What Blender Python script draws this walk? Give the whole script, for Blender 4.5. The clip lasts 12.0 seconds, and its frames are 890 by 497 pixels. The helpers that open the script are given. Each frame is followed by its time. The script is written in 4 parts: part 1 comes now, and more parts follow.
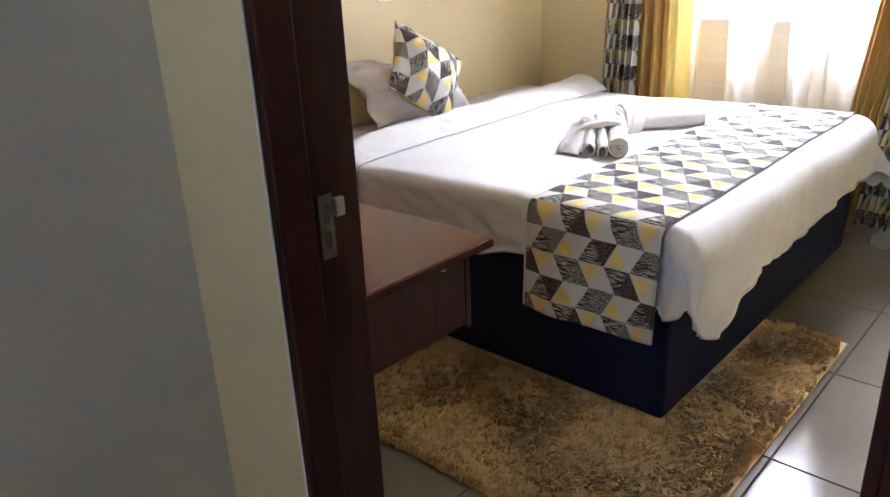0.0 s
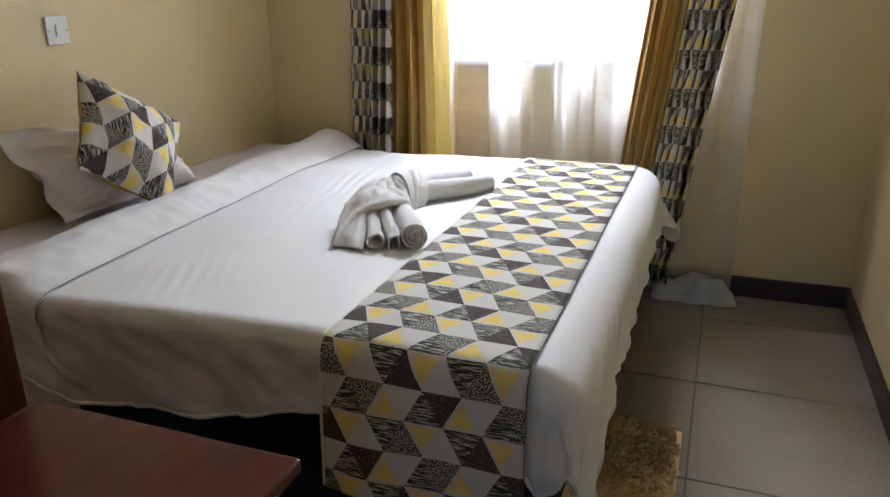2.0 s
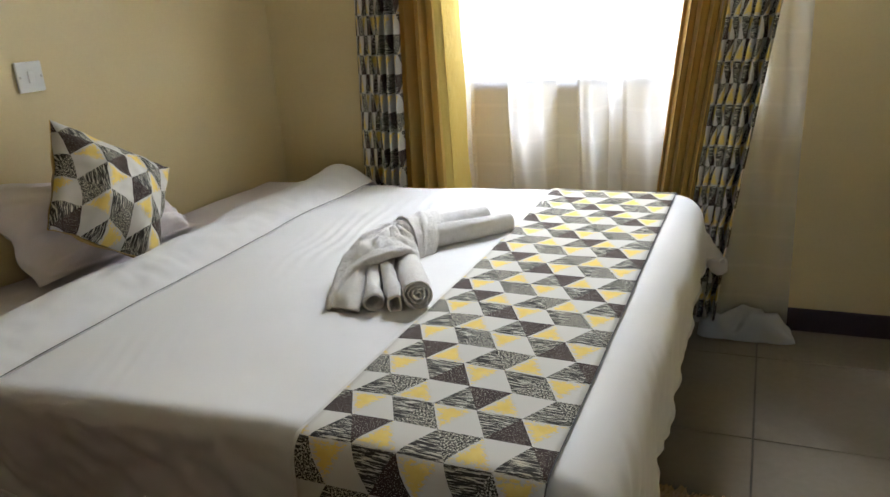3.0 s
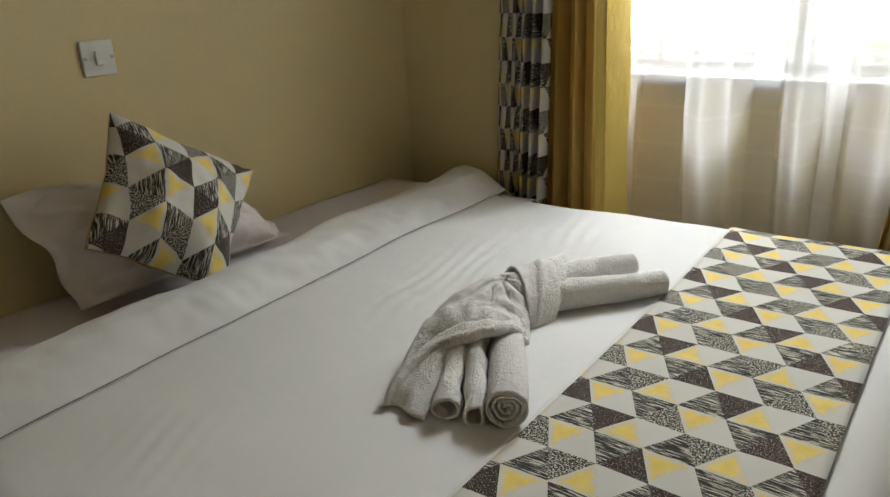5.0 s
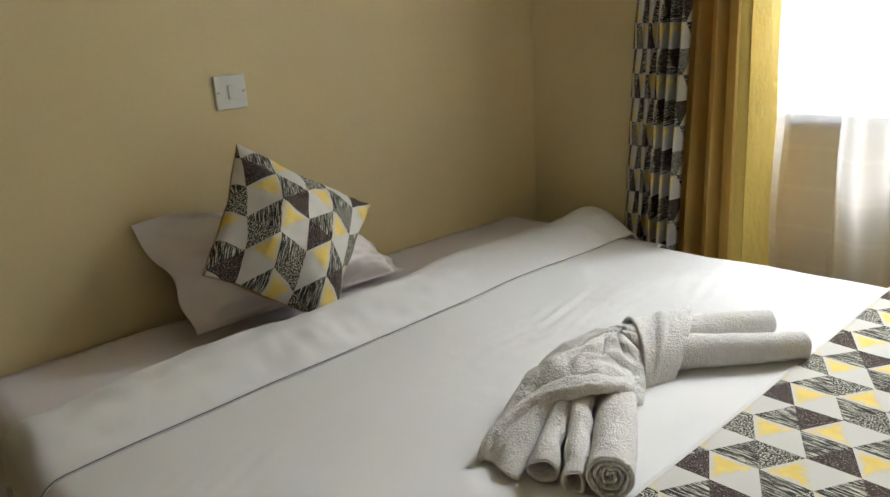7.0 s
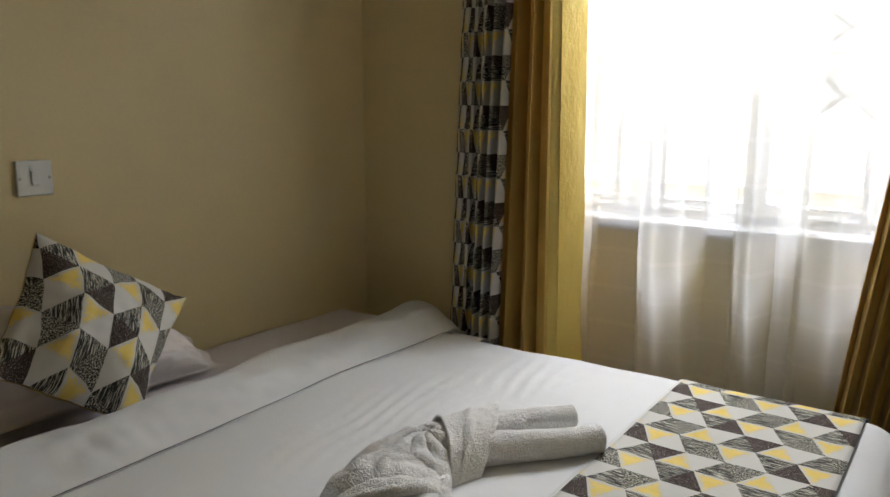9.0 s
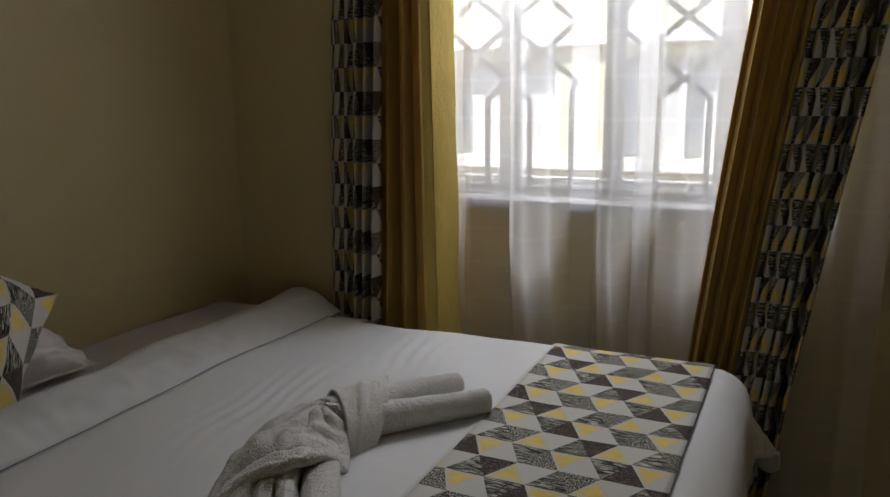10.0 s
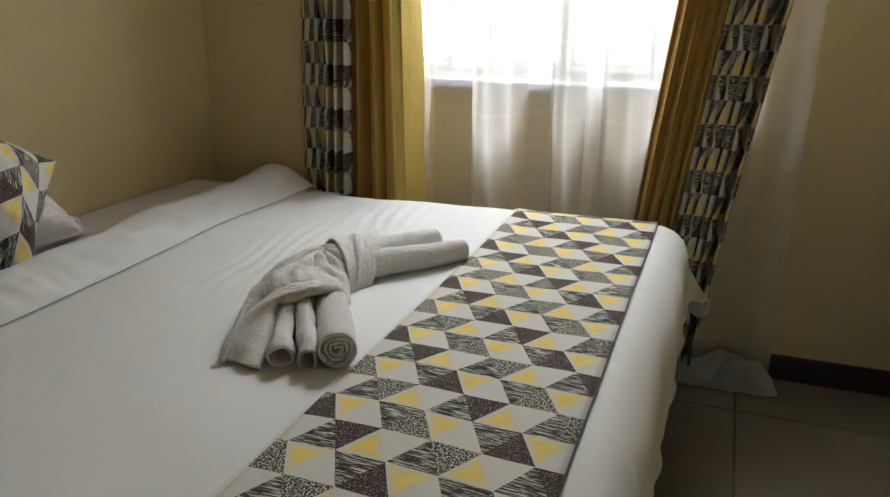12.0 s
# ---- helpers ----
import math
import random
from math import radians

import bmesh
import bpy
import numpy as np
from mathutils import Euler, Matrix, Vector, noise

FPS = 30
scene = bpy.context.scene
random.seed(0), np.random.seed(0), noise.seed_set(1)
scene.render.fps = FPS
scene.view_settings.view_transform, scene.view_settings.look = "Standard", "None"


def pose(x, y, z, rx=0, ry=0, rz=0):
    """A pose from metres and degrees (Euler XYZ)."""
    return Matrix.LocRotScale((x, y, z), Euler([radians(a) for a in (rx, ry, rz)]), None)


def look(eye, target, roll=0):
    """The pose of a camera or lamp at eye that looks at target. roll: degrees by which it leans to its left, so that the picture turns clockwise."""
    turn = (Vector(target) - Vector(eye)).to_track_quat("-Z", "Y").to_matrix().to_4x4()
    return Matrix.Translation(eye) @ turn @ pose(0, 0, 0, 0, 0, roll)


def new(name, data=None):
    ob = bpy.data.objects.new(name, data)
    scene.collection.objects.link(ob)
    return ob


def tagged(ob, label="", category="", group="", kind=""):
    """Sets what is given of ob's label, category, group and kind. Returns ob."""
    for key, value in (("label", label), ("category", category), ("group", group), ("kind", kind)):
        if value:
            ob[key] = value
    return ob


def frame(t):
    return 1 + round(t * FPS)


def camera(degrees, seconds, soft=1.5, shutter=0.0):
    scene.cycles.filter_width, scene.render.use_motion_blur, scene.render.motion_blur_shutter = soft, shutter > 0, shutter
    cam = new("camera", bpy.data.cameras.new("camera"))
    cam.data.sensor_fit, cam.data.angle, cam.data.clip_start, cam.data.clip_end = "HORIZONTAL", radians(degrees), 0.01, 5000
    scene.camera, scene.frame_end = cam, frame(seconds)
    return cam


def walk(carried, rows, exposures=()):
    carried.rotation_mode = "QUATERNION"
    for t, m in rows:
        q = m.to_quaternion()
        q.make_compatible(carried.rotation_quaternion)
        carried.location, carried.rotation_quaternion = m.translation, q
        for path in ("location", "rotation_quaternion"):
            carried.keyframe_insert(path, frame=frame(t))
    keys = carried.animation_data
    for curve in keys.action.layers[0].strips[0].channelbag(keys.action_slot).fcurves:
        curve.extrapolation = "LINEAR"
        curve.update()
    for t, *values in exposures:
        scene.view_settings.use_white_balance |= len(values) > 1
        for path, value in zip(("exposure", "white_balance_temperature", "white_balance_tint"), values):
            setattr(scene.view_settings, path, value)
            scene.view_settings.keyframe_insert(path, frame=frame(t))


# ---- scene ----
cam = camera(61.7, 12.0, 1.5, 0.1)
PATH = [
    (0, (2.494, -3.803, 1.331), (1.227, -2.44, 0.6), -2.5),
    (0.5, (2.368, -3.706, 1.328), (1.236, -2.229, 0.596), -1.3),
    (1, (2.246, -3.501, 1.34), (1.239, -1.938, 0.604), -0.5),
    (1.5, (2.096, -3.386, 1.335), (1.278, -1.701, 0.635), 0.0),
    (2, (1.968, -3.281, 1.322), (1.311, -1.515, 0.652), -0.7),
    (2.5, (1.975, -3.134, 1.33), (1.261, -1.379, 0.688), -2.4),
    (4.5, (1.788, -2.581, 1.306), (0.855, -0.939, 0.647), -3.6),
    (5, (1.798, -2.437, 1.361), (0.665, -0.945, 0.661), -2.8),
    (5.5, (1.791, -2.369, 1.339), (0.509, -0.99, 0.666), -3.7),
    (6, (1.784, -2.362, 1.335), (0.442, -1.04, 0.664), -3.4),
    (6.5, (1.78, -2.354, 1.337), (0.37, -1.082, 0.709), -4.1),
    (8.5, (1.839, -2.337, 1.367), (0.526, -0.892, 0.934), 0.1),
    (9, (1.853, -2.304, 1.372), (0.699, -0.715, 0.994), 0.1),
    (9.5, (1.873, -2.308, 1.36), (0.885, -0.607, 1.002), -0.5),
    (10, (1.861, -2.38, 1.351), (1.009, -0.616, 0.953), -0.6),
    (10.5, (1.838, -2.478, 1.335), (1.052, -0.698, 0.872), 0.0),
    (11, (1.851, -2.575, 1.32), (1.108, -0.799, 0.778), 0.3),
    (11.5, (1.852, -2.603, 1.297), (1.149, -0.838, 0.672), -0.3),
    (12, (1.847, -2.622, 1.296), (1.179, -0.849, 0.653), 0.2),
]
EXPOSURES = [(0.0, 4.30, 5500, 22), (1.0, 3.82, 5200, 18), (1.5, 3.80, 5150, 19), (2.0, 3.24, 5650, 16), (2.5, 3.23, 5800, 13), (4.5, 2.45, 6230, 9), (5.0, 2.43, 6250, 8), (5.5, 2.68, 6200, 8), (6.0, 2.71, 6180, 8), (6.5, 2.81, 6150, 9),
             (8.5, 2.78, 6170, 10), (9.0, 2.13, 6150, 12), (9.5, 0.95, 6000, 14), (10.0, 1.05, 6120, 15), (10.5, 1.15, 6160, 14), (11.0, 1.60, 6200, 13), (11.5, 2.10, 6180, 10), (12.0, 2.34, 6180, 10)]
walk(cam, [(t, look(eye, target, roll)) for t, eye, target, roll in PATH], EXPOSURES)

# ---- light ----
SKY, SUN, WINDOW_LIGHT, CORRIDOR_LIGHT = 0.15, 5.0, 26.0, 0.09

world = bpy.data.worlds.new("sky")
scene.world = world
world.use_nodes = True
wn = world.node_tree
sky = wn.nodes.new("ShaderNodeTexSky")
sky.sky_type, sky.sun_disc = "NISHITA", False
sky.sun_elevation, sky.sun_rotation = radians(46), radians(234)
wn.links.new(sky.outputs[0], wn.nodes["Background"].inputs[0])
wn.nodes["Background"].inputs[1].default_value = SKY

sun = new("sun", bpy.data.lights.new("sun", "SUN"))
sun.data.energy, sun.data.angle, sun.data.color = SUN, radians(0.5), (1.0, 0.95, 0.88)
sun.matrix_world = look((-7, -5, 9), (0, 0, 0))


def area(name, eye, target, wide, high, power, color):
    lamp = new(name, bpy.data.lights.new(name, "AREA"))
    lamp.data.shape, lamp.data.size, lamp.data.size_y = "RECTANGLE", wide, high
    lamp.data.energy, lamp.data.color = power, color
    lamp.matrix_world = look(eye, target)
    return lamp


# lamps: sky through the bedroom window's upper half; fill at an added, unseen corridor opening
area("window_daylight", (1.04, 0.55, 2.32), (1.04, -0.80, 0.5), 0.9, 0.6, WINDOW_LIGHT, (0.97, 0.985, 1.0))
area("corridor_fill", (2.2, -5.7, 1.8), (2.2, -3.2, 1.0), 0.5, 0.6, CORRIDOR_LIGHT, (0.93, 0.97, 1.0))


# ---- materials ----
def tree(name):
    m = bpy.data.materials.new(name)
    m.use_nodes = True
    return m, m.node_tree, m.node_tree.nodes["Principled BSDF"]


def link(nt, a, b):
    nt.links.new(a, b)


def math_node(nt, op, a, b=None, c=None):
    n = nt.nodes.new("ShaderNodeMath")
    n.operation = op
    for i, v in enumerate((a, b, c)):
        if v is None:
            continue
        if isinstance(v, (int, float)):
            n.inputs[i].default_value = v
        else:
            nt.links.new(v, n.inputs[i])
    return n.outputs[0]


def mix_color(nt, fac, a, b, blend="MIX"):
    n = nt.nodes.new("ShaderNodeMix")
    n.data_type, n.blend_type = "RGBA", blend
    for sock, v in ((n.inputs[0], fac), (n.inputs[6], a), (n.inputs[7], b)):
        if isinstance(v, (int, float)):
            sock.default_value = v
        elif isinstance(v, tuple):
            sock.default_value = (*v, 1)
        else:
            nt.links.new(v, sock)
    return n.outputs[2]


def coords(nt, stretch=(1, 1, 1), shift=True, uv=False):
    """Object coordinates in metres, moved on by a random step for each object."""
    tc = nt.nodes.new("ShaderNodeTexCoord")
    mp = nt.nodes.new("ShaderNodeMapping")
    mp.inputs["Scale"].default_value = stretch
    link(nt, tc.outputs["UV" if uv else "Object"], mp.inputs["Vector"])
    if shift:
        info = nt.nodes.new("ShaderNodeObjectInfo")
        k = math_node(nt, "MULTIPLY", info.outputs["Random"], 17.0)
        cx = nt.nodes.new("ShaderNodeCombineXYZ")
        for i in range(3):
            link(nt, k, cx.inputs[i])
        link(nt, cx.outputs[0], mp.inputs["Location"])
    return mp.outputs[0]


def noise_node(nt, vec, scale, detail=4.0, rough=0.55):
    n = nt.nodes.new("ShaderNodeTexNoise")
    n.inputs["Scale"].default_value, n.inputs["Detail"].default_value, n.inputs["Roughness"].default_value = scale, detail, rough
    link(nt, vec, n.inputs["Vector"])
    return n.outputs["Fac"]


def ramp(nt, fac, lo, hi):
    n = nt.nodes.new("ShaderNodeMapRange")
    n.inputs["From Min"].default_value, n.inputs["From Max"].default_value = lo, hi
    link(nt, fac, n.inputs["Value"])
    return n.outputs["Result"]


def bump(nt, bsdf, height, strength, distance):
    n = nt.nodes.new("ShaderNodeBump")
    n.inputs["Strength"].default_value, n.inputs["Distance"].default_value = strength, distance
    link(nt, height, n.inputs["Height"])
    link(nt, n.outputs[0], bsdf.inputs["Normal"])


def surface(name, dark, light, rough=0.6, big=2.5, fine=60.0, stretch=(1, 1, 1), relief=0.3, depth=0.002, metal=0.0, sheen=0.0, vary=0.12, spec=0.5):
    """A worn surface: broad stains between two colours, fine grain in colour, gloss and relief."""
    m, nt, b = tree(name)
    vec = coords(nt, stretch)
    broad, grain = noise_node(nt, vec, big, 5), noise_node(nt, vec, fine, 3)
    fac = math_node(nt, "ADD", math_node(nt, "MULTIPLY", ramp(nt, broad, 0.3, 0.7), 0.7), math_node(nt, "MULTIPLY", ramp(nt, grain, 0.3, 0.7), 0.3))
    link(nt, mix_color(nt, fac, dark, light), b.inputs["Base Color"])
    link(nt, math_node(nt, "ADD", math_node(nt, "MULTIPLY", broad, vary), rough - vary / 2), b.inputs["Roughness"])
    b.inputs["Metallic"].default_value = metal
    b.inputs["Specular IOR Level"].default_value = spec
    b.inputs["Sheen Weight"].default_value = sheen
    bump(nt, b, grain, relief, depth)
    return m


def wood(name, dark, light, rough=0.35, along=(14, 14, 1.2)):
    m, nt, b = tree(name)
    vec = coords(nt, along)
    g1, g2 = noise_node(nt, vec, 3.0, 6, 0.6), noise_node(nt, vec, 22.0, 3)
    fac = math_node(nt, "ADD", math_node(nt, "MULTIPLY", ramp(nt, g1, 0.32, 0.68), 0.75), math_node(nt, "MULTIPLY", g2, 0.25))
    link(nt, mix_color(nt, fac, dark, light), b.inputs["Base Color"])
    b.inputs["Specular IOR Level"].default_value = 0.32
    wear = noise_node(nt, coords(nt), 5.0, 4)
    link(nt, math_node(nt, "ADD", math_node(nt, "MULTIPLY", wear, 0.2), rough - 0.1), b.inputs["Roughness"])
    bump(nt, b, g2, 0.12, 0.001)
    return m


def cloth(name, dark, light, weave=900.0, rough=0.85, crease=0.4, through_light=0.0, sheen=0.15):
    m, nt, b = tree(name)
    vec = coords(nt, shift=False)
    broad, crush = noise_node(nt, vec, 3.0, 4), noise_node(nt, coords(nt, (1.0, 2.2, 1.6), False), 9.0, 5, 0.6)
    thread = noise_node(nt, vec, weave, 2)
    link(nt, mix_color(nt, broad, dark, light), b.inputs["Base Color"])
    b.inputs["Roughness"].default_value = rough
    b.inputs["Specular IOR Level"].default_value = 0.25
    b.inputs["Sheen Weight"].default_value = sheen
    h = math_node(nt, "ADD", math_node(nt, "MULTIPLY", crush, crease), math_node(nt, "MULTIPLY", thread, 0.04))
    bump(nt, b, h, 0.55, 0.02)
    if through_light:
        shine_through(nt, b, through_light)
    return m


def shine_through(nt, b, share):
    """Lets a share of the light pass through the cloth, in its own colour."""
    tl = nt.nodes.new("ShaderNodeBsdfTranslucent")
    src = b.inputs["Base Color"].links
    if src:
        link(nt, src[0].from_socket, tl.inputs["Color"])
    else:
        tl.inputs["Color"].default_value = b.inputs["Base Color"].default_value
    mx = nt.nodes.new("ShaderNodeMixShader")
    mx.inputs[0].default_value = share
    link(nt, b.outputs[0], mx.inputs[1])
    link(nt, tl.outputs[0], mx.inputs[2])
    link(nt, mx.outputs[0], nt.nodes["Material Output"].inputs["Surface"])


def triangle_print(name, side=0.08, high=0.0745, turn=0.0, through_light=0.0):
    """Cotton printed with rows of triangles: ink-striped and speckled or brown ones beside yellow-brushed and plain ones. UV in metres."""
    m, nt, b = tree(name)
    tc = nt.nodes.new("ShaderNodeTexCoord")
    mp = nt.nodes.new("ShaderNodeMapping")
    mp.inputs["Rotation"].default_value = (0, 0, radians(turn))
    link(nt, tc.outputs["UV"], mp.inputs["Vector"])
    sep = nt.nodes.new("ShaderNodeSeparateXYZ")
    link(nt, mp.outputs[0], sep.inputs[0])
    u, v = sep.outputs[0], sep.outputs[1]

    def op(kind, a, c=None):
        return math_node(nt, kind, a, c)

    def invert(a):
        return op("SUBTRACT", 1.0, a)

    q = op("DIVIDE", v, high)
    row, fq = op("FLOOR", q), op("FRACT", q)
    odd = op("FLOORED_MODULO", row, 2.0)
    # the rows lean to the left and to the right by turns
    lean = op("SUBTRACT", op("MULTIPLY", invert(odd), op("SUBTRACT", fq, 1.0)), op("MULTIPLY", odd, fq))
    p = op("ADD", op("DIVIDE", u, side), op("MULTIPLY", lean, 0.5))
    cell, fp = op("FLOOR", p), op("FRACT", p)
    first_even, first_odd = op("LESS_THAN", fp, fq), op("LESS_THAN", op("ADD", fp, fq), 1.0)
    first = op("ADD", op("MULTIPLY", invert(odd), first_even), op("MULTIPLY", odd, first_odd))
    inked = op("FLOORED_MODULO", op("ADD", cell, odd), 2.0)
    stripes, second = op("MULTIPLY", inked, first), op("MULTIPLY", inked, invert(first))
    turns = op("FLOORED_MODULO", op("ADD", op("FLOOR", op("MULTIPLY", cell, 0.5)), op("FLOOR", op("MULTIPLY", row, 0.5))), 2.0)
    brown, speckle = op("MULTIPLY", second, turns), op("MULTIPLY", second, invert(turns))
    yellow = op("MULTIPLY", invert(inked), first)
    deep_even = op("MINIMUM", op("MINIMUM", fp, op("SUBTRACT", fq, fp)), invert(fq))
    deep_odd = op("MINIMUM", op("MINIMUM", fp, fq), invert(op("ADD", fp, fq)))
    deep = op("ADD", op("MULTIPLY", invert(odd), deep_even), op("MULTIPLY", odd, deep_odd))
    fine = nt.nodes.new("ShaderNodeMapping")
    fine.inputs["Scale"].default_value = (26, 340, 1)
    fine.inputs["Rotation"].default_value = (0, 0, radians(-6))
    link(nt, mp.outputs[0], fine.inputs["Vector"])
    lines = ramp(nt, noise_node(nt, fine.outputs[0], 1.0, 4, 0.65), 0.43, 0.49)
    dots = ramp(nt, noise_node(nt, mp.outputs[0], 310.0, 3), 0.44, 0.49)
    few = ramp(nt, noise_node(nt, mp.outputs[0], 420.0, 3), 0.58, 0.66)
    patchy = noise_node(nt, mp.outputs[0], 60.0, 3)
    dab = nt.nodes.new("ShaderNodeMapping")
    dab.inputs["Scale"].default_value = (90, 200, 1)
    link(nt, mp.outputs[0], dab.inputs["Vector"])
    smear = noise_node(nt, dab.outputs[0], 1.0, 6, 0.72)
    ragged = op("ADD", deep, op("MULTIPLY", op("SUBTRACT", smear, 0.5), 1.0))
    brush, halo = ramp(nt, ragged, 0.07, 0.13), ramp(nt, ragged, -0.01, 0.07)
    tone = noise_node(nt, mp.outputs[0], 35.0, 3)
    cream, ink, umber, grey = (0.635, 0.615, 0.570), (0.045, 0.042, 0.037), (0.056, 0.036, 0.031), (0.46, 0.44, 0.38)
    col = mix_color(nt, op("MULTIPLY", op("MULTIPLY", yellow, halo), op("MULTIPLY", dots, 0.35)), cream, grey)
    col = mix_color(nt, op("MULTIPLY", yellow, brush), col, mix_color(nt, tone, (0.72, 0.51, 0.085), (0.88, 0.73, 0.26)))
    tan = mix_color(nt, patchy, (0.55, 0.51, 0.38), (0.72, 0.70, 0.62))
    col = mix_color(nt, stripes, col, mix_color(nt, lines, tan, ink))
    col = mix_color(nt, speckle, col, mix_color(nt, dots, tan, ink))
    col = mix_color(nt, brown, col, mix_color(nt, few, umber, tan))
    link(nt, col, b.inputs["Base Color"])
    b.inputs["Roughness"].default_value, b.inputs["Specular IOR Level"].default_value = 0.85, 0.2
    bump(nt, b, noise_node(nt, mp.outputs[0], 500.0, 2), 0.3, 0.002)
    if through_light:
        shine_through(nt, b, through_light)
    return m


def sheer_cloth(name):
    m, nt, b = tree(name)
    b.inputs["Base Color"].default_value = (0.95, 0.95, 0.95, 1)
    b.inputs["Roughness"].default_value = 0.8
    tl, tr = nt.nodes.new("ShaderNodeBsdfTranslucent"), nt.nodes.new("ShaderNodeBsdfTransparent")
    tl.inputs["Color"].default_value = (0.95, 0.95, 0.95, 1)
    m1, m2 = nt.nodes.new("ShaderNodeMixShader"), nt.nodes.new("ShaderNodeMixShader")
    m1.inputs[0].default_value = 0.70
    link(nt, b.outputs[0], m1.inputs[1])
    link(nt, tl.outputs[0], m1.inputs[2])
    thread = noise_node(nt, coords(nt, (1, 1, 0.3), False), 7.0, 2)
    # denser woven bands across the cloth
    tc, sep = nt.nodes.new("ShaderNodeTexCoord"), nt.nodes.new("ShaderNodeSeparateXYZ")
    link(nt, tc.outputs["Object"], sep.inputs[0])
    wave = math_node(nt, "SINE", math_node(nt, "MULTIPLY", sep.outputs[2], 2 * math.pi / 0.125))
    bands = math_node(nt, "MULTIPLY", ramp(nt, wave, 0.90, 0.98), 0.025)
    open_weave = math_node(nt, "ADD", math_node(nt, "MULTIPLY", thread, 0.08), 0.52)
    link(nt, math_node(nt, "SUBTRACT", open_weave, bands), m2.inputs[0])
    link(nt, m1.outputs[0], m2.inputs[1])
    link(nt, tr.outputs[0], m2.inputs[2])
    link(nt, m2.outputs[0], nt.nodes["Material Output"].inputs["Surface"])
    return m


def terry(name, dark, light):
    """Looped cotton pile: small loops in rows, flattened here and there."""
    m, nt, b = tree(name)
    vec = coords(nt, shift=False)
    loops = nt.nodes.new("ShaderNodeTexVoronoi")
    loops.inputs["Scale"].default_value = 330.0
    warp = nt.nodes.new("ShaderNodeMapping")
    warp.inputs["Scale"].default_value = (1.0, 1.0, 0.75)
    link(nt, vec, warp.inputs["Vector"])
    link(nt, warp.outputs[0], loops.inputs["Vector"])
    broad, mid = noise_node(nt, vec, 9.0, 4), noise_node(nt, vec, 85.0, 5, 0.7)
    pile = math_node(nt, "SUBTRACT", 1.0, loops.outputs["Distance"])
    fac = math_node(nt, "ADD", math_node(nt, "MULTIPLY", ramp(nt, broad, 0.3, 0.7), 0.4), math_node(nt, "MULTIPLY", ramp(nt, mid, 0.3, 0.7), 0.6))
    link(nt, mix_color(nt, fac, dark, light), b.inputs["Base Color"])
    b.inputs["Roughness"].default_value, b.inputs["Specular IOR Level"].default_value = 0.95, 0.15
    b.inputs["Sheen Weight"].default_value = 0.3
    h = math_node(nt, "ADD", math_node(nt, "MULTIPLY", pile, 0.35), math_node(nt, "MULTIPLY", mid, 1.0))
    bump(nt, b, h, 0.85, 0.0065)
    return m


CREAM = surface("cream_wall_paint", (0.650, 0.536, 0.288), (0.705, 0.590, 0.332), 0.5, 1.2, 90, relief=0.15, depth=0.001)
GREY_WALL = surface("grey_wall_paint", (0.50, 0.51, 0.485), (0.56, 0.565, 0.54), 0.55, 1.2, 90, relief=0.15, depth=0.001)
CEILING = surface("white_ceiling_paint", (0.74, 0.73, 0.70), (0.80, 0.79, 0.76), 0.8, 1.5, 80, relief=0.15, depth=0.001)
TILE = surface("polished_cream_tile", (0.218, 0.190, 0.145), (0.268, 0.238, 0.188), 0.12, 3.0, 40, relief=0.02, depth=0.0005, vary=0.08)
GROUT = surface("brown_grout", (0.10, 0.085, 0.07), (0.15, 0.13, 0.11), 0.9, 6, 120)
MAHOGANY = wood("mahogany_varnish", (0.036, 0.008, 0.0065), (0.082, 0.020, 0.015), 0.30)
DARK_JAMB = wood("dark_mahogany_frame", (0.024, 0.006, 0.005), (0.056, 0.014, 0.011), 0.35)
DESK_TOP = wood("mahogany_laminate", (0.062, 0.014, 0.011), (0.088, 0.021, 0.016), 0.2, (10, 1.2, 10))
SKIRTING = surface("dark_brown_skirting", (0.030, 0.014, 0.014), (0.055, 0.026, 0.024), 0.35, 5, 80)
NAVY = cloth("navy_upholstery", (0.007, 0.009, 0.030), (0.013, 0.017, 0.050), 700, 0.9, 0.15, sheen=0.05)
LINEN = cloth("white_bed_linen", (0.71, 0.705, 0.70), (0.77, 0.765, 0.755), 1100, 0.62, 0.16)
# white linen with the warm light bounced off wall and wood tinted in
PILLOW_LINEN = cloth("bounce_warmed_pillowcase", (0.76, 0.71, 0.70), (0.83, 0.78, 0.765), 1100, 0.8, 0.55)
SHEET = cloth("lilac_white_sheet", (0.67, 0.62, 0.63), (0.74, 0.69, 0.70), 1100, 0.8, 0.3)
TOWEL = terry("white_terry_towel", (0.71, 0.69, 0.665), (0.85, 0.83, 0.80))
GOLD = cloth("mustard_satin_curtain", (0.50, 0.315, 0.06), (0.62, 0.41, 0.10), 900, 0.5, 0.12, 0.16)
PRINT = triangle_print("triangle_print_cotton")
PRINT_CURTAIN = triangle_print("triangle_print_curtain", 0.08, 0.0745, 0.0, 0.06)
PRINT_CUSHION = triangle_print("triangle_print_cushion", 0.083, 0.074, -77.0)
# satin reverse, its colour raised for window light on the turned edge
GOLD_BACK = cloth("window_lit_mustard_satin", (0.56, 0.42, 0.085), (0.68, 0.52, 0.14), 300, 0.45, 0.8, 0.18)
SHEER = sheer_cloth("white_sheer_voile")
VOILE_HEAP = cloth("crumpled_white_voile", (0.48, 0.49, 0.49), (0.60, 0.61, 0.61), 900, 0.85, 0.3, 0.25)
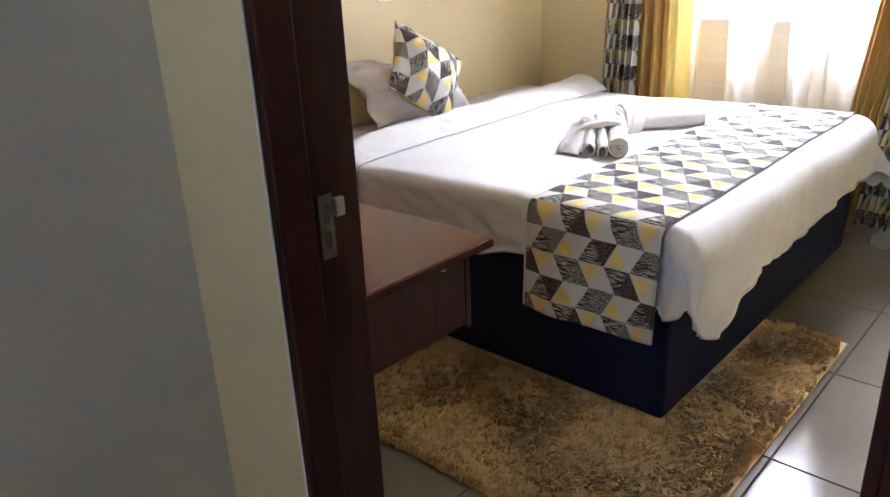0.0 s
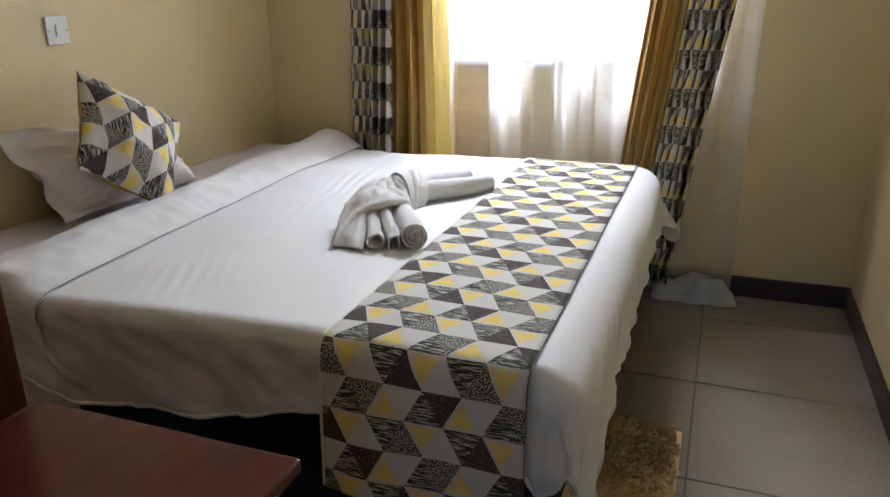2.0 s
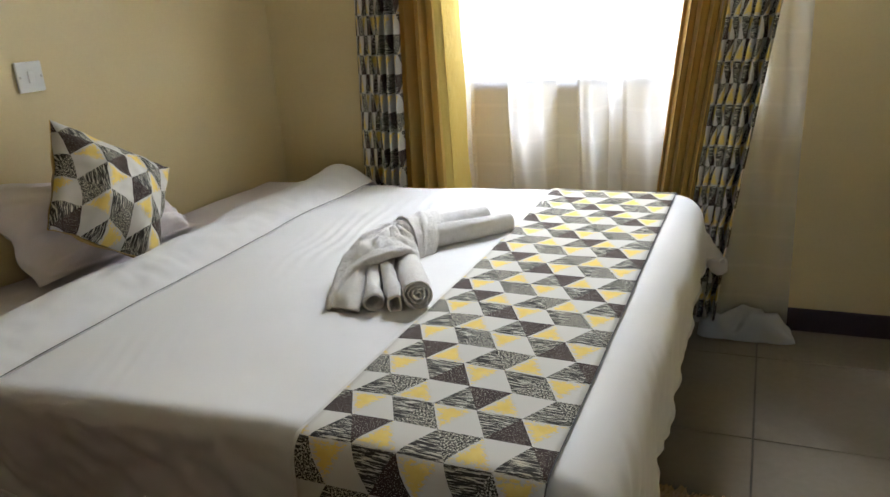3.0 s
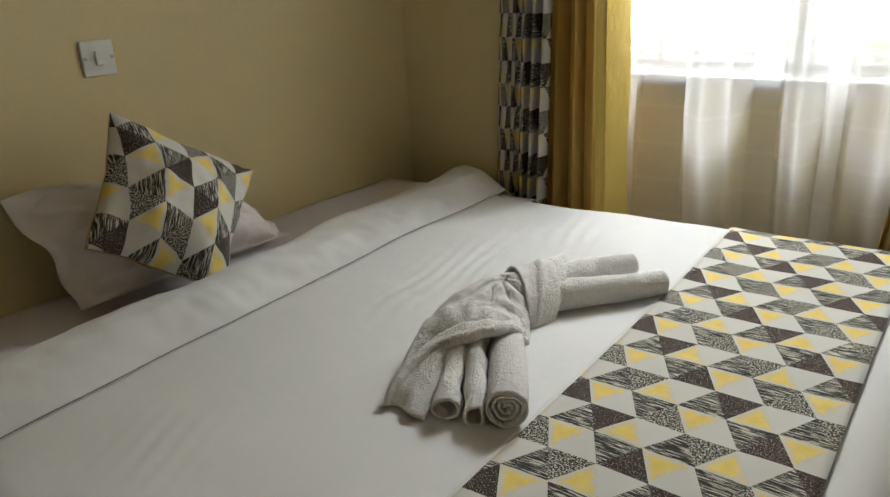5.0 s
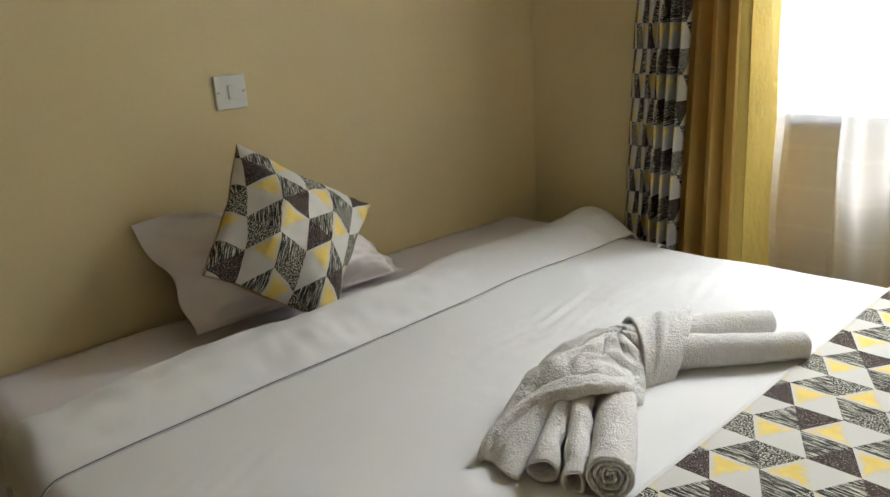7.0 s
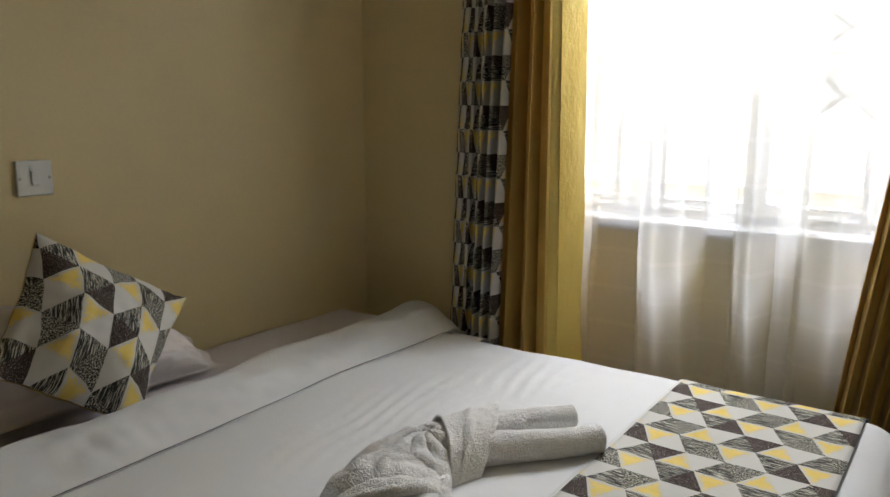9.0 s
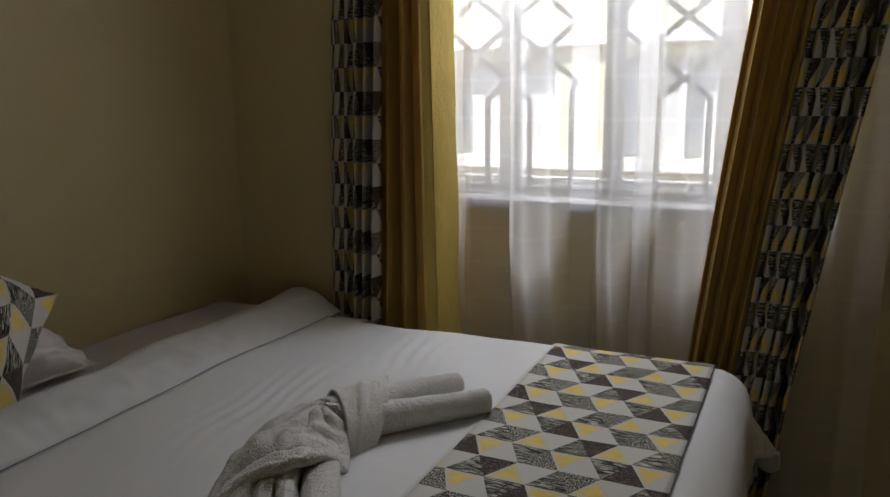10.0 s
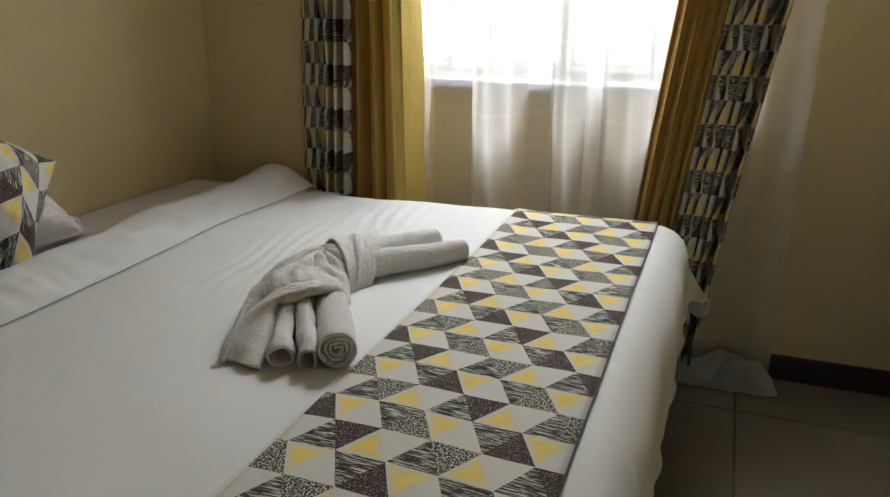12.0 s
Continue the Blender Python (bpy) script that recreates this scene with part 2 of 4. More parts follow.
HEM = cloth("cream_cotton_hem", (0.66, 0.65, 0.62), (0.73, 0.72, 0.69), 900, 0.85, 0.3)
PIPING = surface("grey_piping", (0.10, 0.10, 0.11), (0.15, 0.15, 0.16), 0.8, 20, 200)
def shag(name, dark, light):
    """Long pile, each strand with its own tone, in broad lighter and darker patches."""
    m, nt, b = tree(name)
    geo = nt.nodes.new("ShaderNodeNewGeometry")
    broad = noise_node(nt, coords(nt, shift=False), 6.0, 4)
    fac = math_node(nt, "ADD", math_node(nt, "MULTIPLY", ramp(nt, broad, 0.3, 0.7), 0.55), math_node(nt, "MULTIPLY", geo.outputs["Random Per Island"], 0.45))
    link(nt, mix_color(nt, fac, dark, light), b.inputs["Base Color"])
    b.inputs["Roughness"].default_value, b.inputs["Specular IOR Level"].default_value = 0.7, 0.3
    b.inputs["Sheen Weight"].default_value = 0.3
    return m


PILE = shag("golden_brown_pile", (0.56, 0.34, 0.11), (0.95, 0.70, 0.34))
RUG = surface("golden_brown_shag", (0.68, 0.46, 0.19), (0.95, 0.73, 0.40), 0.95, 6, 60, sheen=0.4)
STEEL = surface("brushed_steel", (0.45, 0.44, 0.43), (0.60, 0.59, 0.57), 0.35, 8, 200, metal=1.0)
AGED_STEEL = surface("dull_steel", (0.16, 0.145, 0.13), (0.27, 0.25, 0.23), 0.45, 20, 200, metal=0.9)
PLASTIC = surface("white_switch_plastic", (0.72, 0.72, 0.70), (0.78, 0.78, 0.76), 0.35, 12, 200, relief=0.05)
WHITE_METAL = surface("white_window_paint", (0.72, 0.72, 0.71), (0.80, 0.80, 0.79), 0.4, 8, 120)
GREY_METAL = surface("grey_grille_paint", (0.30, 0.30, 0.30), (0.38, 0.38, 0.38), 0.5, 10, 150)
# dark tone standing for shade on the sill edge and in the mortises
SHADE_DARK = surface("shade_dark", (0.09, 0.085, 0.08), (0.14, 0.13, 0.12), 0.6, 8, 120)
PALE_WOOD = wood("pale_wood", (0.42, 0.20, 0.09), (0.55, 0.30, 0.15), 0.45)
FACADE = surface("pale_yellow_render", (0.60, 0.55, 0.36), (0.68, 0.63, 0.44), 0.85, 0.8, 30)
CONCRETE = surface("grey_concrete", (0.30, 0.29, 0.28), (0.40, 0.39, 0.37), 0.9, 0.7, 20)
PALE_PANE = surface("pale_curtained_pane", (0.46, 0.47, 0.46), (0.56, 0.56, 0.54), 0.3, 2.0, 20)
SOIL = surface("bare_ground", (0.16, 0.13, 0.10), (0.24, 0.20, 0.16), 0.95, 0.4, 12)


def glass(name):
    m, nt, b = tree(name)
    gl, tr, mx = nt.nodes.new("ShaderNodeBsdfGlossy"), nt.nodes.new("ShaderNodeBsdfTransparent"), nt.nodes.new("ShaderNodeMixShader")
    gl.inputs["Roughness"].default_value = 0.02
    fr = nt.nodes.new("ShaderNodeFresnel")
    fr.inputs["IOR"].default_value = 1.45
    link(nt, fr.outputs[0], mx.inputs[0])
    link(nt, tr.outputs[0], mx.inputs[1])
    link(nt, gl.outputs[0], mx.inputs[2])
    link(nt, mx.outputs[0], nt.nodes["Material Output"].inputs["Surface"])
    return m


GLASS = glass("window_glass")


# ---- mesh helpers ----
PLACE = {}


def thing(name, at, label, category, group="", kind=""):
    ob = new(name)
    ob.location = at
    PLACE[ob.name] = Vector(at)
    return tagged(ob, label, category, group, kind)


def part(name, bm, material, parent=None, label="", smooth=False):
    """Links a bmesh, given in world metres, as one mesh under its thing or part."""
    me = bpy.data.meshes.new(name)
    at = PLACE[parent.name] if parent else Vector((0, 0, 0))
    if at.length:
        bmesh.ops.translate(bm, verts=bm.verts, vec=-at)
    bmesh.ops.recalc_face_normals(bm, faces=bm.faces)
    bm.to_mesh(me)
    bm.free()
    me.materials.append(material)
    if smooth:
        me.shade_smooth()
    ob = new(name, me)
    ob.parent = parent
    PLACE[ob.name] = at
    return tagged(ob, label)


def structure(name, bm, material, label, category, smooth=False):
    return tagged(part(name, bm, material, None, "", smooth), label, category, "", "structure")


def box(x0, x1, y0, y1, z0, z1, bevel=0.0, bm=None, segments=2):
    own = bmesh.new()
    bmesh.ops.create_cube(own, size=1, matrix=Matrix.Translation(((x0 + x1) / 2, (y0 + y1) / 2, (z0 + z1) / 2)) @ Matrix.Diagonal((x1 - x0, y1 - y0, z1 - z0, 1)))
    if bevel:
        bmesh.ops.bevel(own, geom=own.edges, offset=bevel, segments=segments, affect="EDGES", profile=0.5)
    if bm is None:
        return own
    me = bpy.data.meshes.new("tmp")
    own.to_mesh(me)
    own.free()
    bm.from_mesh(me)
    bpy.data.meshes.remove(me)
    return bm


def sheet(nu, nv, fn, uv=None, thick=0.0):
    """A grid of nu x nv quads whose corners fn(u, v) gives, u and v from 0 to 1; uv gives the cloth's own metres."""
    bm = bmesh.new()
    grid = [[bm.verts.new(fn(i / nu, j / nv)) for j in range(nv + 1)] for i in range(nu + 1)]
    lay = bm.loops.layers.uv.new("cloth") if uv else None
    for i in range(nu):
        for j in range(nv):
            f = bm.faces.new((grid[i][j], grid[i + 1][j], grid[i + 1][j + 1], grid[i][j + 1]))
            if uv:
                for lp, (a, b) in zip(f.loops, ((i, j), (i + 1, j), (i + 1, j + 1), (i, j + 1))):
                    lp[lay].uv = uv(a / nu, b / nv)
    return bm


def solid(ob, thick, offset=-1.0):
    md = ob.modifiers.new("thickness", "SOLIDIFY")
    md.thickness, md.offset = thick, offset
    return ob


def tube(points, radius, sides=16, bm=None, squash=1.0, caps=True, up=(0, 0, 1)):
    """A tube along points, radius one number or one for each point."""
    bm = bm or bmesh.new()
    rings = []
    pts = [Vector(p) for p in points]
    for n, p in enumerate(pts):
        d = (pts[min(n + 1, len(pts) - 1)] - pts[max(n - 1, 0)]).normalized()
        s = d.cross(Vector(up))
        s = s.normalized() if s.length > 1e-4 else Vector((1, 0, 0))
        w = s.cross(d).normalized()
        r = radius[n] if isinstance(radius, (list, tuple)) else radius
        rings.append([bm.verts.new(p + s * (r * math.cos(a)) + w * (r * squash * math.sin(a))) for a in [2 * math.pi * k / sides for k in range(sides)]])
    for a, b in zip(rings, rings[1:]):
        for k in range(sides):
            bm.faces.new((a[k], a[(k + 1) % sides], b[(k + 1) % sides], b[k]))
    if caps:
        bm.faces.new(rings[0])
        bm.faces.new(rings[-1])
    return bm


def wall_with_hole(name, axis, lo, hi, at0, at1, z1, hole, material, label):
    """A wall along axis from lo to hi, between at0 and at1 across, with one opening (a, b, za, zb)."""
    a, b, za, zb = hole
    bm = bmesh.new()
    for s0, s1, c0, c1 in ((lo, a, 0, z1), (b, hi, 0, z1), (a, b, 0, za), (a, b, zb, z1)):
        if s1 - s0 > 1e-4 and c1 - c0 > 1e-4:
            if axis == "x":
                box(s0, s1, at0, at1, c0, c1, bm=bm)
            else:
                box(at0, at1, s0, s1, c0, c1, bm=bm)
    bmesh.ops.remove_doubles(bm, verts=bm.verts, dist=1e-5)
    return structure(name, bm, material, label, "wall")


# ---- the room's shell ----
WX, WY0, DY, ROOM_H = 2.56, 0.03, -3.07, 2.65    # right wall, window wall, door wall's inner face
wall_with_hole("wall_window", "x", -0.2, WX + 0.2, WY0, WY0 + 0.2, ROOM_H, (0.58, 1.865, 1.0, 2.35), CREAM, "cream painted bedroom wall around the window")
structure("wall_head", box(-0.2, 0.0, -3.22, WY0, 0, ROOM_H), CREAM, "cream painted wall behind the bed head", "wall")
structure("wall_column", box(0.0, 0.56, -0.255, WY0, 0, ROOM_H), CREAM, "cream painted column in the corner by the window", "wall")
structure("wall_right", box(WX, WX + 0.2, -3.07, WY0, 0, ROOM_H), CREAM, "cream painted bedroom side wall", "wall")
wall_with_hole("wall_door", "x", 0.0, 3.2, -3.22, DY, ROOM_H, (1.612, 2.446, 0.0, 2.12), CREAM, "cream painted wall with the bedroom doorway")
structure("ceiling", box(-0.2, WX + 0.2, -3.22, WY0 + 0.2, ROOM_H, ROOM_H + 0.1), CEILING, "white painted bedroom ceiling", "ceiling")
structure("wall_corridor_left", box(1.16, 1.36, -5.6, -3.22, 0, ROOM_H), GREY_WALL, "pale grey painted corridor wall", "wall")
structure("wall_corridor_right", box(3.0, 3.2, -5.6, -3.22, 0, ROOM_H), CREAM, "cream painted corridor wall", "wall")
# unseen end wall; its opening is added to let light into the corridor
wall_with_hole("wall_corridor_end", "x", 1.06, 3.2, -5.8, -5.6, ROOM_H, (1.95, 2.45, 1.5, 2.1), CREAM, "cream unseen corridor end wall with an opening added for light")
structure("ceiling_corridor", box(1.06, 3.2, -5.8, -3.22, ROOM_H, ROOM_H + 0.1), CEILING, "white painted corridor ceiling", "ceiling")
floor = structure("floor", box(-0.2, 3.2, -5.8, WY0 + 0.2, -0.12, -0.006), GROUT, "polished cream tiled floor with thin brown joints", "floor")


def skirting(name, x0, x1, y0, y1):
    structure(name, box(x0, x1, y0, y1, 0, 0.095, 0.004), SKIRTING, "dark brown skirting board", "skirting")


skirting("baseboard_window", 0.56, WX, WY0 - 0.013, WY0)
skirting("baseboard_right", WX - 0.013, WX, -3.07, WY0 - 0.013)
skirting("baseboard_head", 0.0, 0.013, -3.07, WY0 - 0.013)


# ---- doorway ----
def doorway():
    frame_ob = thing("door_1", (2.0, -3.145, 0), "dark mahogany door frame with a steel strike plate, door open", "door", kind="structure")
    part("jamb", box(1.612, 1.628, -3.222, -3.066, 0, 2.12, 0.002), DARK_JAMB, frame_ob)
    part("door_stop", box(1.628, 1.638, -3.222, -3.163, 0, 2.08, 0.002), DARK_JAMB, frame_ob)
    part("jamb", box(2.416, 2.446, -3.228, -3.066, 0, 2.12, 0.003), DARK_JAMB, frame_ob)
    part("door_stop", box(2.404, 2.416, -3.226, -3.163, 0, 2.08, 0.002), DARK_JAMB, frame_ob)
    part("head", box(1.628, 2.416, -3.228, -3.066, 2.09, 2.12, 0.003), DARK_JAMB, frame_ob)
    # thin white bead that draws the highlight on the plaster's edge
    part("plaster_edge", box(1.608, 1.612, -3.2235, -3.2195, 0, 2.12, 0.001), CEILING, frame_ob, "pale strip for the highlight on the plaster edge along the jamb")
    leaf = part("leaf", box(2.435, 2.475, -3.055, -2.28, 0.008, 2.07, 0.003), MAHOGANY, frame_ob)
    for z0, z1 in ((0.2, 0.95), (1.1, 1.95)):
        part("panel", box(2.430, 2.435, -2.95, -2.39, z0, z1, 0.002), MAHOGANY, leaf)
    part("handle", tube([(2.435, -2.34, 1.02), (2.395, -2.34, 1.02), (2.385, -2.36, 1.02), (2.385, -2.46, 1.02)], 0.009, 10), STEEL, leaf, "steel lever handle", True)
    # strike plate: a frame with two mortises, and the bent lip
    bm = bmesh.new()
    y0, y1, z0, z1 = -3.150, -3.122, 0.900, 1.003
    for a, b, c, d in ((y0, y1, z1 - 0.014, z1), (y0, y1, z0, z0 + 0.016), (y0, y1, 0.944, 0.956), (y0, y0 + 0.008, z0 + 0.016, 0.944), (y0, y0 + 0.008, 0.956, z1 - 0.014), (y1 - 0.008, y1, z0 + 0.016, 0.944), (y1 - 0.008, y1, 0.956, z1 - 0.014)):
        box(1.627, 1.6305, a, b, c, d, bm=bm)
    plate = part("strike_plate", bm, AGED_STEEL, frame_ob, "steel strike plate with two holes")
    # dark sheet in place of the shade inside the plate's two holes
    part("mortise", box(1.6278, 1.6288, y0 + 0.008, y1 - 0.008, z0 + 0.016, z1 - 0.014), SHADE_DARK, plate, "dark fill for the shade in the mortise holes")
    part("lip", box(1.627, 1.641, -3.124, -3.106, 0.966, 0.996, 0.002), STEEL, plate, "bright bent lip")


doorway()


# ---- window with grille ----
def bars(bm, x0, z0, x1, z1, y, w=0.018, d=0.006):
    a, b = Vector((x0, 0, z0)), Vector((x1, 0, z1))
    n = (b - a).normalized()
    s = Vector((-n.z, 0, n.x)) * (w / 2)
    q = [bm.verts.new((p.x, y + e, p.z)) for e in (0, d) for p in (a + s, b + s, b - s, a - s)]
    for f in ((0, 1, 2, 3), (7, 6, 5, 4), (0, 4, 5, 1), (1, 5, 6, 2), (2, 6, 7, 3), (3, 7, 4, 0)):
        bm.faces.new([q[k] for k in f])


def window():
    w = thing("window_1", (1.19, 0.13, 1.0), "white framed window with a grey diamond grille", "window", kind="structure")
    y0, y1 = 0.12, 0.165
    for x0, x1, z0, z1 in ((0.58, 0.63, 1.0, 2.35), (1.815, 1.865, 1.0, 2.35), (0.63, 1.815, 1.0, 1.05), (0.63, 1.815, 2.30, 2.35)):
        part("window_frame", box(x0, x1, y0, y1, z0, z1, 0.004), WHITE_METAL, w)
    for x0, x1 in ((0.875, 0.935), (1.245, 1.295), (1.60, 1.655)):
        part("mullion", box(x0, x1, y0 - 0.004, y1, 1.05, 2.30, 0.004), WHITE_METAL, w)
    for x0, x1 in ((0.63, 0.875), (0.935, 1.245), (1.295, 1.60), (1.655, 1.815)):
        p = part("pane", box(x0, x1, 0.140, 0.145, 1.05, 2.30), GLASS, w)
        p.visible_shadow = False
        part("sash", box(x0, x0 + 0.018, 0.128, 0.158, 1.05, 2.30, 0.003), WHITE_METAL, w)
        part("sash", box(x0 + 0.018, x1, 0.128, 0.158, 1.05, 1.072, 0.003), WHITE_METAL, w)
    part("window_sill", box(0.54, 1.90, -0.006, 0.12, 0.985, 1.006, 0.004), GREY_METAL, w, "grey painted sill")
    # the sill's shadow, put on as a dark strip along its front
    part("sill_edge", box(0.54, 1.90, -0.011, -0.006, 0.974, 1.005, 0.002), SHADE_DARK, w, "dark strip for the shade on the sill edge")
    # grille: diamonds above, upright bars below
    g = thing("window_grille", (1.19, 0.06, 1.02), "grey flat steel burglar grille with diamonds and bars", "window grille")
    dx, dz, zc = 0.118, 0.0925, 1.40
    for cx, c0, c1 in ((0.930, -2, 2), (1.510, -2, 3)):
        bm = bmesh.new()
        for r in range(10):
            z = zc + r * dz
            for c in range(c0, c1):
                if (c + r) % 2 == 0:
                    bars(bm, cx + c * dx, z, cx + (c + 1) * dx, z + dz, 0.056)
                else:
                    bars(bm, cx + c * dx, z + dz, cx + (c + 1) * dx, z, 0.062)
        part("diamond_lattice", bm, GREY_METAL, g)
        for px in (c0 * dx, c1 * dx):
            bm = bmesh.new()
            bars(bm, cx + px, 1.40, cx + px, 1.40 - 0.02, 0.058)
            sx = cx + px * 0.95
            bars(bm, cx + px, 1.40, sx, 1.36, 0.058)
            bars(bm, sx, 1.36, sx, 1.04, 0.058)
            part("upright_bar", bm, GREY_METAL, g)
        for px in (-0.077, 0.077):
            bm = bmesh.new()
            bars(bm, cx, zc, cx + px, 1.341, 0.058)
            bars(bm, cx + px, 1.345, cx + px, 1.04, 0.058)
            part("upright_bar", bm, GREY_METAL, g)
    part("bottom_rail", box(0.58, 1.865, 0.054, 0.066, 1.028, 1.048, 0.002), GREY_METAL, g)
    part("top_rail", box(0.58, 1.865, 0.054, 0.066, 2.31, 2.33, 0.002), GREY_METAL, g)


window()


# ---- curtains ----
def curtain(name, label, material, top, bottom, y, z0, z1, folds, depth, full=1.8, seed=0, thick=0.0015, group="", uneven=0.35):
    """A hanging cloth in folds; top and bottom are the x from and to at z1 and z0."""
    rnd = random.Random(seed)
    ph = [rnd.uniform(0, 6.28) for _ in range(6)]
    wide = (top[1] - top[0]) * full

    def fn(u, v):
        z = z0 + (z1 - z0) * v
        s = v ** 1.15
        x0, x1 = bottom[0] + (top[0] - bottom[0]) * s, bottom[1] + (top[1] - bottom[1]) * s
        w = u + 0.035 * uneven * math.sin(2 * math.pi * (u * 2.3) + ph[0]) + 0.01 * math.sin(7 * v + ph[1]) * math.sin(math.pi * u)
        a = 2 * math.pi * folds * w + 0.35 * math.sin(2.2 * v + ph[2])
        amp = depth * (1 + uneven * math.sin(5 * u + ph[3])) * (1 - 0.25 * v)
        x = x0 + (x1 - x0) * u + 0.25 * depth * math.sin(2 * a + ph[4]) * math.sin(math.pi * u)
        return (x, y + amp * math.sin(a) + 0.3 * amp * math.sin(2 * a + ph[5]), z)

    bm = sheet(int(folds * 18), 40, fn, lambda u, v: (u * wide, v * (z1 - z0)))
    ob = part(name, bm, material, None, "", True)
    tagged(ob, label, "curtain", group)
    if thick:
        solid(ob, thick, 0)
    return ob


curtain("patterned_curtain", "triangle-patterned curtain hanging in narrow folds beside the bed", PRINT_CURTAIN, (0.505, 0.705), (0.392, 0.600), -0.305, 0.03, 2.62, 5, 0.028, 4.5, 3, group="curtains", uneven=0.7)
curtain("mustard_curtain", "mustard yellow satin curtain hanging in deep folds", GOLD, (0.680, 0.780), (0.580, 0.812), -0.270, 0.03, 2.62, 3.4, 0.040, 1.8, 5, group="curtains", uneven=0.6)
curtain("mustard_curtain", "mustard yellow satin curtain drawn aside from the window", GOLD, (1.83, 2.02), (1.545, 1.67), -0.140, 0.06, 2.62, 4, 0.028, 1.8, 9, group="curtains")
curtain("patterned_curtain", "triangle-patterned curtain drawn aside from the window", PRINT_CURTAIN, (1.98, 2.21), (1.665, 1.825), -0.145, 0.10, 2.62, 6, 0.028, 4.17, 11, group="curtains", uneven=0.7)


def sheer(label, knots, z0, z1, seed):
    """A sheer whose wide folds lie against the sill by turns and stand off from it; knots are (x, y) along it."""
    def fn(u, v):
        x = knots[0][0] + (knots[-1][0] - knots[0][0]) * u
        k = 0
        while k < len(knots) - 2 and knots[k + 1][0] < x:
            k += 1
        (xa, ya), (xb, yb) = knots[k], knots[k + 1]
        s = min(1.0, max(0.0, (x - xa) / (xb - xa)))
        y = ya + (yb - ya) * (0.5 - 0.5 * math.cos(math.pi * s))
        z = z0 + (z1 - z0) * v
        y = -0.020 + (y + 0.020) * (0.40 + 0.60 * min(1.0, max(0.0, (z - 0.45) / 0.45)))
        sway = 0.010 * noise.noise(Vector((x * 3, z * 1.3, seed)))
        pleat = 0.0012 * math.sin(2 * math.pi * x / 0.075 + 3 * noise.noise(Vector((x * 4, z, seed)))) * min(1.0, abs(y + 0.02) / 0.03)
        return (x + sway, y + pleat - abs(0.3 * sway), z)

    ob = part("sheer_curtain", sheet(150, 44, fn, lambda u, v: (u, v * (z1 - z0))), SHEER, None, "", True)
    return tagged(ob, label, "curtain", "sheers")


sheer("white sheer voile curtain over the window", [(0.79, -0.072), (0.828, -0.020), (0.972, -0.020), (1.012, -0.135), (1.075, -0.195), (1.138, -0.135), (1.178, -0.020), (1.258, -0.020), (1.300, -0.135), (1.350, -0.185), (1.405, -0.040), (1.47, -0.04)], 0.02, 2.62, 1.0)
sheer("white sheer voile curtain reaching the floor", [(1.405, -0.094), (1.436, -0.040), (1.48, -0.150), (1.56, -0.185), (1.62, -0.120), (1.70, -0.096), (1.78, -0.055), (1.86, -0.090), (1.95, -0.045), (2.02, -0.080), (2.08, -0.065)], 0.02, 2.62, 6.0)


def strip(name, label, parent, material, top, bottom, y0, y1, z0, z1, bow, seed):
    """A narrow edge of a curtain, slightly bowed, from y0 on its first side to y1 on the other."""
    def fn(u, v):
        x0, x1 = bottom[0] + (top[0] - bottom[0]) * v, bottom[1] + (top[1] - bottom[1]) * v
        w = 0.006 * noise.noise(Vector((u * 2, v * 9, seed)))
        return (x0 + (x1 - x0) * u + w, y0 + (y1 - y0) * u - bow * math.sin(math.pi * u) + w, z0 + (z1 - z0) * v)
    return part(name, sheet(10, 50, fn, lambda u, v: (0.1 * u, (z1 - z0) * v)), material, parent, label, True)


gold_left = bpy.data.objects["mustard_curtain"]
sheers = [bpy.data.objects["sheer_curtain"], bpy.data.objects["sheer_curtain.001"]]
strip("turned_edge", "satin reverse of the turned edge, coloured lighter for the window light", gold_left, GOLD_BACK, (0.762, 0.803), (0.782, 0.852), -0.285, -0.150, 0.03, 2.62, 0.030, 1.0)
strip("hem", "", sheers[0], SHEER, (0.790, 0.825), (0.800, 0.840), -0.098, -0.096, 0.02, 2.62, 0.004, 2.0)
strip("hem", "", sheers[1], SHEER, (1.405, 1.462), (1.400, 1.450), -0.108, -0.106, 0.02, 2.62, 0.006, 3.0)


def heap(name, label, cx, cy, ax, ay, high, seed):
    """A pool of crumpled sheer cloth on the floor, in soft rounded folds."""
    def fn(u, v):
        th, r = 2 * math.pi * u, v
        out = 1 + 0.16 * math.sin(3 * th + seed) + 0.06 * math.sin(7 * th + 2 * seed) + 0.02 * math.sin(13 * th)
        x, y = cx + ax * r * out * math.cos(th), cy + ay * r * out * math.sin(th)
        q = Vector((x * 11, y * 17, seed))
        folds = 0.5 + 0.5 * math.sin(27 * (x + 0.7 * y) + 3 * noise.noise(q * 0.6))
        cross = 0.5 + 0.5 * math.sin(60 * (y - 0.45 * x) + 3 * noise.noise(q * 0.4))
        h = high * max(0.0, 1 - r ** 6) ** 0.5 * (0.28 + 0.36 * folds + 0.26 * cross + 0.35 * noise.noise(q))
        h += 0.016 * max(0.0, 1 - r ** 3) * (1 - abs(math.sin(42 * (x - 0.6 * y) + 5 * noise.noise(q * 0.5))))
        return (x, min(y, 0.012), 0.003 + max(0.0, h))
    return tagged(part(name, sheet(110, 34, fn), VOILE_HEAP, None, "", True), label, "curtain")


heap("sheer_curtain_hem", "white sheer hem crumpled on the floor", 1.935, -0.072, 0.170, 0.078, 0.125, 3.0)


